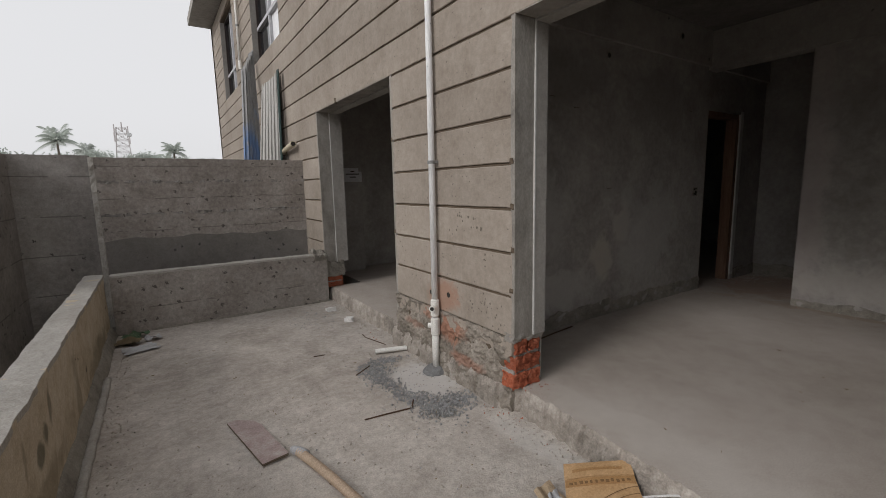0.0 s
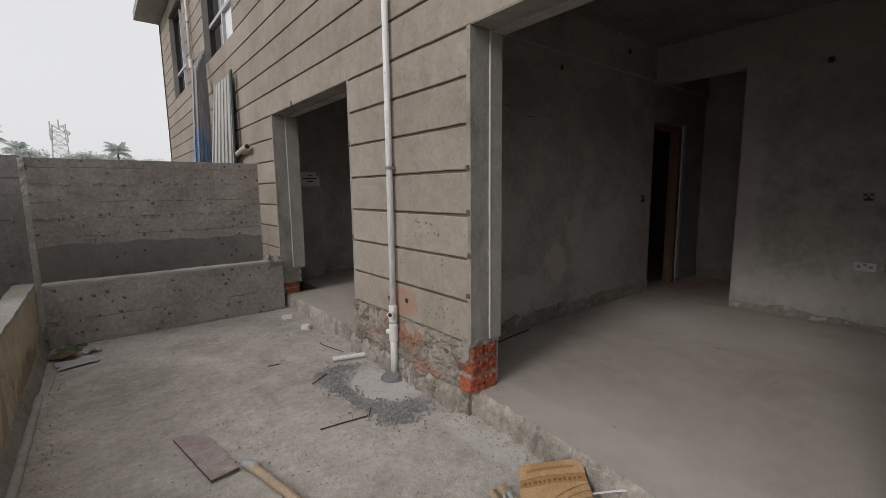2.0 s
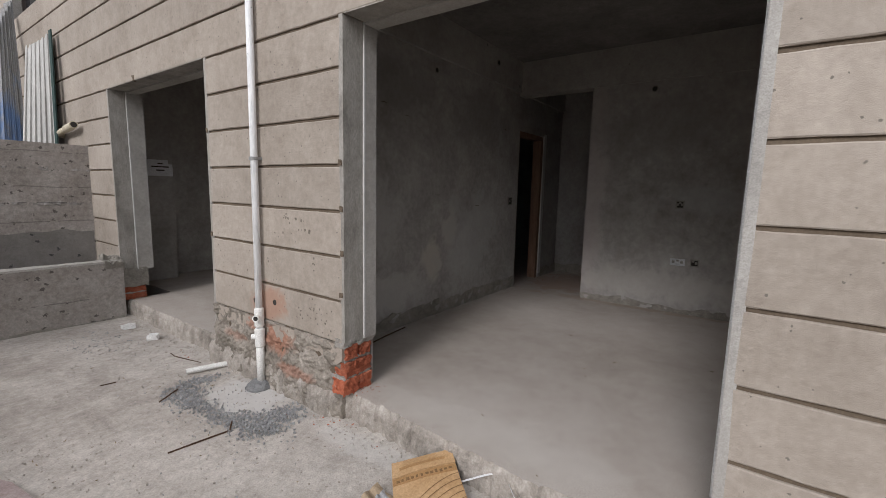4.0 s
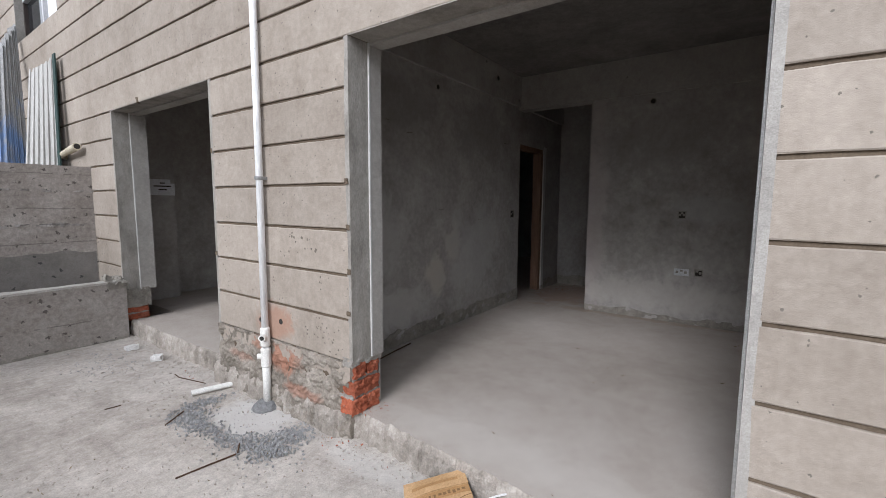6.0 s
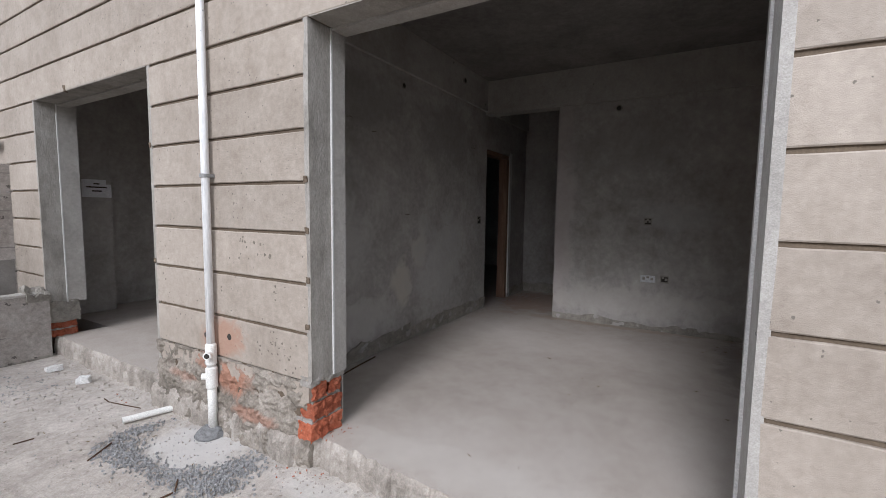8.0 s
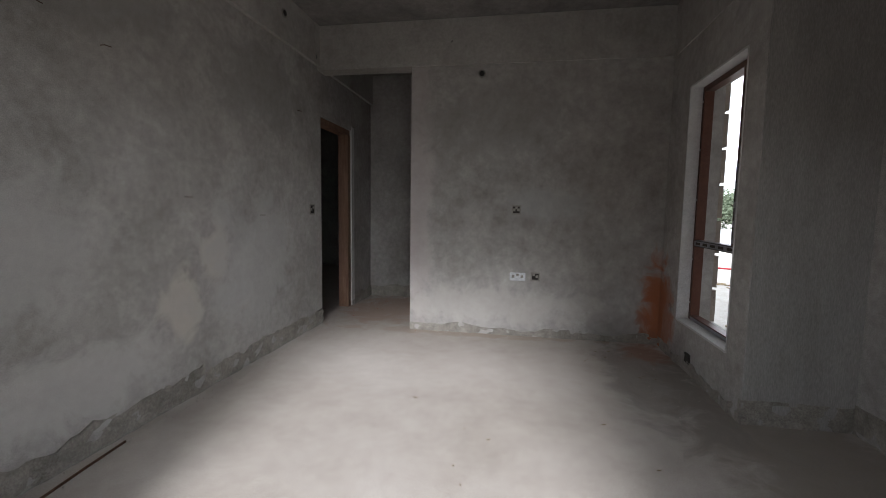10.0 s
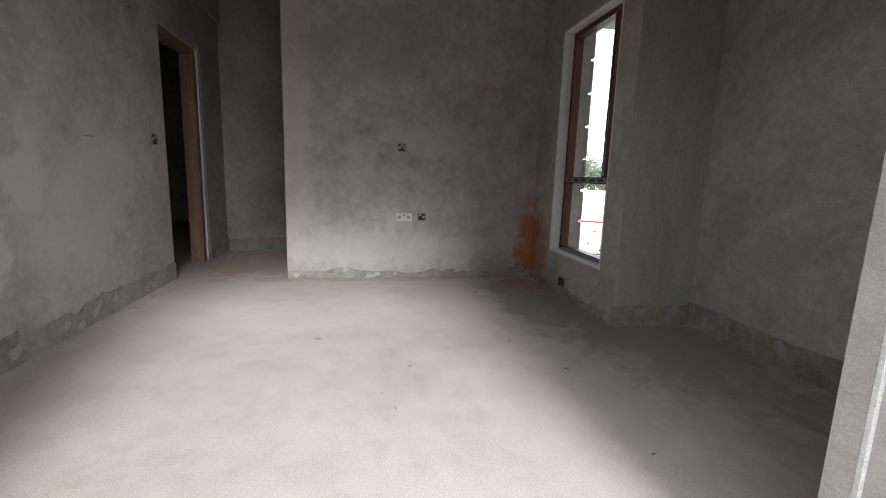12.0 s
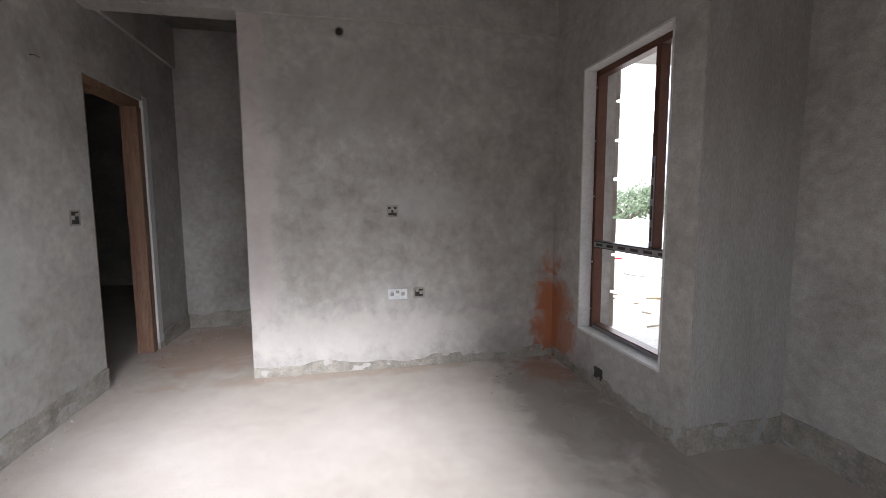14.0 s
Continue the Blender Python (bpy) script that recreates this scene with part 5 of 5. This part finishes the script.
ring = [(-0.45, 1.14, TERR, 0.057, 0.081, 330, 0.004, 0.014), (-0.47, 0.98, TERR, 0.046, 0.092, 300, 0.004, 0.014), (-0.44, 0.72, TERR, 0.040, 0.103, 240, 0.004, 0.014),
        (-0.40, 0.50, TERR, 0.057, 0.081, 330, 0.004, 0.015), (-0.32, 0.33, TERR, 0.081, 0.069, 480, 0.004, 0.015), (-0.16, 0.36, TERR, 0.057, 0.057, 330, 0.004, 0.014), (-0.30, 1.27, TERR, 0.103, 0.040, 330, 0.004, 0.013),
        (-0.45, 2.75, TERR, 0.138, 0.230, 260, 0.003, 0.010), (-0.32, 0.7, TERR, 0.287, 0.460, 260, 0.002, 0.008)]
pebbles("gravel", M_GRAVEL, ring, "blue-grey crushed stone scattered round the pipe foot", "gravel")
pebbles("grit", M_GRIT, [(-0.9, 0.6, TERR, 0.9, 1.5, 2600, 0.0015, 0.009), (-0.25, 2.3, TERR, 0.2, 0.6, 260, 0.003, 0.012), (4.7, 0.40, 0.0, 0.22, 0.14, 160, 0.002, 0.010), (5.0, 0.0, 0.0, 0.05, 0.4, 140, 0.003, 0.012), (-0.05, -0.3, TERR, 0.06, 0.6, 260, 0.003, 0.010), (-2.12, 1.5, TERR, 0.05, 1.4, 260, 0.003, 0.010), (-0.03, 2.2, TERR, 0.05, 0.5, 160, 0.003, 0.012),
                          (2.0, -1.2, 0.0, 1.2, 0.9, 120, 0.0015, 0.004), (3.0, -2.2, 0.0, 0.4, 0.2, 60, 0.002, 0.008), (2.2, 0.58, 0.0, 0.9, 0.03, 200, 0.002, 0.009), (3.52, -1.0, 0.0, 0.02, 0.6, 90, 0.002, 0.007)], "loose mortar grit on the floors", "grit")
pebbles("brick_crumbs", M_BRICK, [(4.6, 0.45, 0.0, 0.25, 0.12, 40, 0.003, 0.011), (3.6, -0.33, 0.0, 0.05, 0.03, 14, 0.003, 0.009), (-0.05, 0.05, TERR, 0.06, 0.25, 30, 0.003, 0.010), (0.15, -0.05, 0.0, 0.05, 0.03, 20, 0.003, 0.008), (-0.1, 1.7, TERR, 0.05, 0.3, 18, 0.003, 0.009)], "red brick crumbs below the broken corner", "crumbs")
bm = bmesh.new()
for cx, cy, z, sx, sy, n in ((-1.0, 0.6, TERR, 0.8, 1.3, 60), (1.6, -1.2, 0.0, 0.9, 0.6, 14), (3.1, -2.1, 0.0, 0.3, 0.15, 14)):
    for _ in range(n):
        x, y, an, l = random.gauss(cx, sx), random.gauss(cy, sy), random.uniform(0, 6.3), random.uniform(0.006, 0.02)
        if x > slab_edge_x(y) - 0.02 and z < -0.05 or x < -2.15 and z < -0.05:
            continue
        d, s = Vector((math.cos(an), math.sin(an), 0)), Vector((-math.sin(an), math.cos(an), 0)) * l * 0.18
        p = Vector((x, y, z + 0.009))
        q = [bm.verts.new(c) for c in (p - d * l, p + s, p + d * l + Vector((0, 0, 0.004)), p - s, p + Vector((0, 0, -0.005)))]
        for f3 in ((0, 1, 4), (1, 2, 4), (2, 3, 4), (3, 0, 4), (0, 3, 2), (0, 2, 1)):
            bm.faces.new([q[k] for k in f3])
tagged(link("dry_leaf_bits", bm, M_LEAFLET), "dry leaf and twig bits on the floors", "leaf litter", kind="stuff")
o = tagged(link("twig", tube([(0.75, 0.52, 0.012), (1.0, 0.55, 0.015), (1.25, 0.58, 0.012)], 0.006, 7), M_RUST), "thin brown stick lying along the wall", "stick")


# ---- far things ----
def polar(az, el, dist, eye=(-1.77, -1.93, 1.18)):
    a_, e_ = radians(az), radians(el)
    return Vector((eye[0] + dist * math.sin(a_), eye[1] + dist * math.cos(a_), eye[2] + dist * math.tan(e_)))


def palm(az, el, dist, r, seed):
    rnd = random.Random(seed)
    c = polar(az, el, dist)
    root = empty("palm_tree", (c.x, c.y, OUT), label="tall coconut palm far beyond the wall", category="palm tree", group="palms beyond the wall")
    h = c.z - OUT
    part("trunk", tube([(0.3, 0, 0), (0.1, 0, h * 0.5), (0, 0, h)], [0.22, 0.17, 0.13], 8), M_BARK, root)
    bm = bmesh.new()
    for k in range(26):
        an, up = k * 2.4 + rnd.uniform(-0.3, 0.3), rnd.uniform(-0.1, 1.7)
        L_ = r * rnd.uniform(0.8, 1.15)
        prev_ = None
        for i in range(9):
            s = i / 8
            rad = L_ * s * (0.6 + 0.4 * math.cos(up))
            z = h + L_ * (up * s - 0.8 * s * s * (0.75 + 0.25 * up))
            p = Vector((rad * math.cos(an), rad * math.sin(an), z))
            if prev_ is not None:
                side = Vector((-math.sin(an), math.cos(an), -0.75))
                wd = r * 0.26 * math.sin(math.pi * min(0.97, s * 0.85 + 0.12))
                for sgn in (-1, 1):
                    for q in (0.1, 0.3, 0.5, 0.7, 0.9):
                        b0 = prev_.lerp(p, q)
                        ax = (p - prev_).normalized()
                        tip = b0 + Vector((side.x * sgn, side.y * sgn, side.z)) * wd + ax * wd * 0.5
                        bm.faces.new([bm.verts.new(b0 - ax * r * 0.012), bm.verts.new(b0 + ax * r * 0.012), bm.verts.new(tip)])
                bm.faces.new([bm.verts.new(prev_), bm.verts.new(p), bm.verts.new(p + Vector((0, 0, r * 0.03))), bm.verts.new(prev_ + Vector((0, 0, r * 0.03)))])
            prev_ = p
    part("crown", bm, M_FROND, root)


palm(-7.4, 5.2, 85, 2.9, 1)
palm(-5.3, 4.2, 95, 2.0, 2)
palm(2.3, 4.4, 85, 2.3, 3)


def leafy(name, c, rx, ry, rz, n, leaf, label, trunk=True, seed=1, group="", foliage=M_LEAF):
    rnd = random.Random(seed)
    root = empty(name, (c[0], c[1], OUT), label=label, category="tree", group=group)
    base = Vector((c[0], c[1], OUT))
    lumps = [Vector((c[0] + rnd.uniform(-1, 1) * rx * 0.6, c[1] + rnd.uniform(-1, 1) * ry * 0.6, c[2] + rnd.uniform(-0.7, 0.8) * rz * 0.6)) - base for _ in range(14)]
    if trunk:
        bm = bmesh.new()
        add_tube(bm, [(0, 0, 0), (0.1, 0, (c[2] - OUT) * 0.5), (0, 0, c[2] - OUT)], [0.2, 0.15, 0.06], 7)
        for l_ in lumps[:7]:
            add_tube(bm, [(0.05, 0, (c[2] - OUT) * 0.5), l_ * 0.8, l_], [0.08, 0.05, 0.02], 5)
        part("trunk", bm, M_BARK, root)
    vs_, fs_ = [], []
    for _ in range(n):
        l_ = lumps[rnd.randrange(14)]
        p = l_ + Vector((rnd.gauss(0, rx * 0.22), rnd.gauss(0, ry * 0.22), rnd.gauss(0, rz * 0.2)))
        d = Vector((rnd.uniform(-1, 1), rnd.uniform(-1, 1), rnd.uniform(-1, 1))).normalized()
        e_ = d.orthogonal().normalized()
        s = leaf * rnd.uniform(0.6, 1.3)
        k = len(vs_)
        vs_ += [p - d * s, p + e_ * s * 0.45, p + d * s, p - e_ * s * 0.45]
        fs_.append((k, k + 1, k + 2, k + 3))
    me = bpy.data.meshes.new("crown")
    me.from_pydata([tuple(v) for v in vs_], [], fs_)
    me.materials.append(foliage)
    ob = new("crown", me)
    ob.parent = root
    return root


for i, (az, w, el) in enumerate(((-10.5, 3.0, 4.2), (-4.6, 2.4, 4.45), (-1.0, 2.0, 4.45), (0.6, 2.6, 4.4), (2.9, 1.8, 4.1), (-7.0, 2.4, 4.2), (5.0, 3, 4.0))):
    c = polar(az, el - 1.05, 75 + 3 * i)
    leafy("far_tree", c, w, w, 1.7, 1500, 0.22, "hazy green tree line far beyond the wall", True, 20 + i, "far trees", M_FROND)

tw = polar(-2.2, 0, 150)
HT = 150 * math.tan(radians(6.75)) + 1.2 - OUT
tower = empty("lattice_tower", (tw.x, tw.y, OUT), label="steel lattice telecom tower on the horizon", category="tower")
bm = bmesh.new()
W0, W1_ = 2.6, 1.1
lev = 12


def corner(k, i):
    w = W0 + (W1_ - W0) * i / lev
    sx, sy = ((-1, -1), (1, -1), (1, 1), (-1, 1))[k % 4]
    return Vector((sx * w, sy * w, HT * i / lev))


for k in range(4):
    add_tube(bm, [corner(k, 0), corner(k, lev)], 0.085, 5)
    for i in range(lev):
        add_tube(bm, [corner(k, i), corner(k + 1, i + 1)], 0.045, 4)
        add_tube(bm, [corner(k + 1, i), corner(k, i + 1)], 0.045, 4)
        add_tube(bm, [corner(k, i + 1), corner(k + 1, i + 1)], 0.045, 4)
part("lattice", bm, M_STEEL, tower)
for k, (x, z) in enumerate(((-1.5, 0.97), (1.5, 0.95), (1.7, 0.84), (-1.6, 0.86), (0.2, 1.0))):
    part("antenna", tube([(x, -1.4, HT * z - 1.2), (x, -1.4, HT * z + 1.3)], 0.16, 7), M_STEEL, tower)
part("dish", tube([(1.8, -1.6, HT * 0.9), (1.8, -1.9, HT * 0.9)], [0.6, 0.5], 12), M_LIME, tower)

# seen through the room's window
E2 = (-0.39, -1.0, 1.057)
wa, wb = polar(112, 0, 24, E2), polar(150, 0, 24, E2)
cw = empty("compound_wall", (wa.x, wa.y, OUT), label="white lime-washed compound wall with posts", category="wall", kind="structure")
dirv = (wb - wa)
dirv.z = 0
ln_ = dirv.length
cw.rotation_euler = (0, 0, math.atan2(dirv.y, dirv.x))
part("panel", box(-12, ln_, -0.07, 0.07, -0.1, 0.95, 0.01), M_LIME, cw)
for i in range(9):
    part("post", box(-12 + i * 3.6, -11.75 + i * 3.6, -0.13, 0.13, -0.1, 1.05, 0.01), M_LIME, cw)
for i, (az, d, w, z) in enumerate(((112.5, 27, 1.8, 1.0), (116.5, 26, 1.9, 1.25), (120, 26.5, 1.6, 0.9), (124, 27, 2.2, 1.2), (129, 27, 2.2, 1.3), (134, 28, 2.4, 1.6), (108, 28, 2.2, 1.6))):
    c = polar(az, 0, d, E2)
    leafy("garden_tree", Vector((c.x, c.y, z)), w, w, 1.5, 3200, 0.10, "leafy green shrub behind the white wall", True, 50 + i, "garden shrubs")
rl0, rl1 = polar(108, 0, 12.5, E2), polar(125, 0, 12.5, E2)
rr = empty("red_rail", (rl0.x, rl0.y, OUT), label="red painted steel rail on short posts", category="rail")
d2 = (rl1 - rl0)
d2.z = 0
part("bar", tube([(0, 0, 0.34), tuple(d2 + Vector((0, 0, 0.30)))], 0.02, 8), M_REDRAIL, rr)
for q in (0.05, 0.5, 0.95):
    part("post", tube([tuple(d2 * q), tuple(d2 * q + Vector((0, 0, 0.33)))], 0.03, 8), M_LIME, rr)
tk = polar(127.5, 0, 11.5, (0.36, -1.04, 1.22))
tank = empty("water_tank", (tk.x, tk.y, OUT), label="round white plastic water tank on the ground", category="tank")
part("body", tube([(0, 0, 0), (0, 0, 0.03), (0, 0, 0.85), (0, 0, 0.97)], [0.60, 0.64, 0.64, 0.45], 28), M_TANK, tank)
part("lid", tube([(0, 0, 0.97), (0, 0, 1.04)], [0.25, 0.22], 20), M_TANK, tank)
bm = bmesh.new()
for i in range(60):
    c = polar(random.uniform(110, 135), 0, random.uniform(5.5, 13), E2)
    l, an = random.uniform(0.04, 0.22), random.uniform(0, 6.3)
    d = Vector((math.cos(an), math.sin(an), 0)) * l
    add_tube(bm, [Vector((c.x, c.y, OUT + 0.02)) - d, Vector((c.x, c.y, OUT + 0.03)) + d], 0.012, 4)
tagged(link("ground_debris", bm, M_LEAFLET), "sticks and building debris on the sandy ground", "debris", kind="stuff")
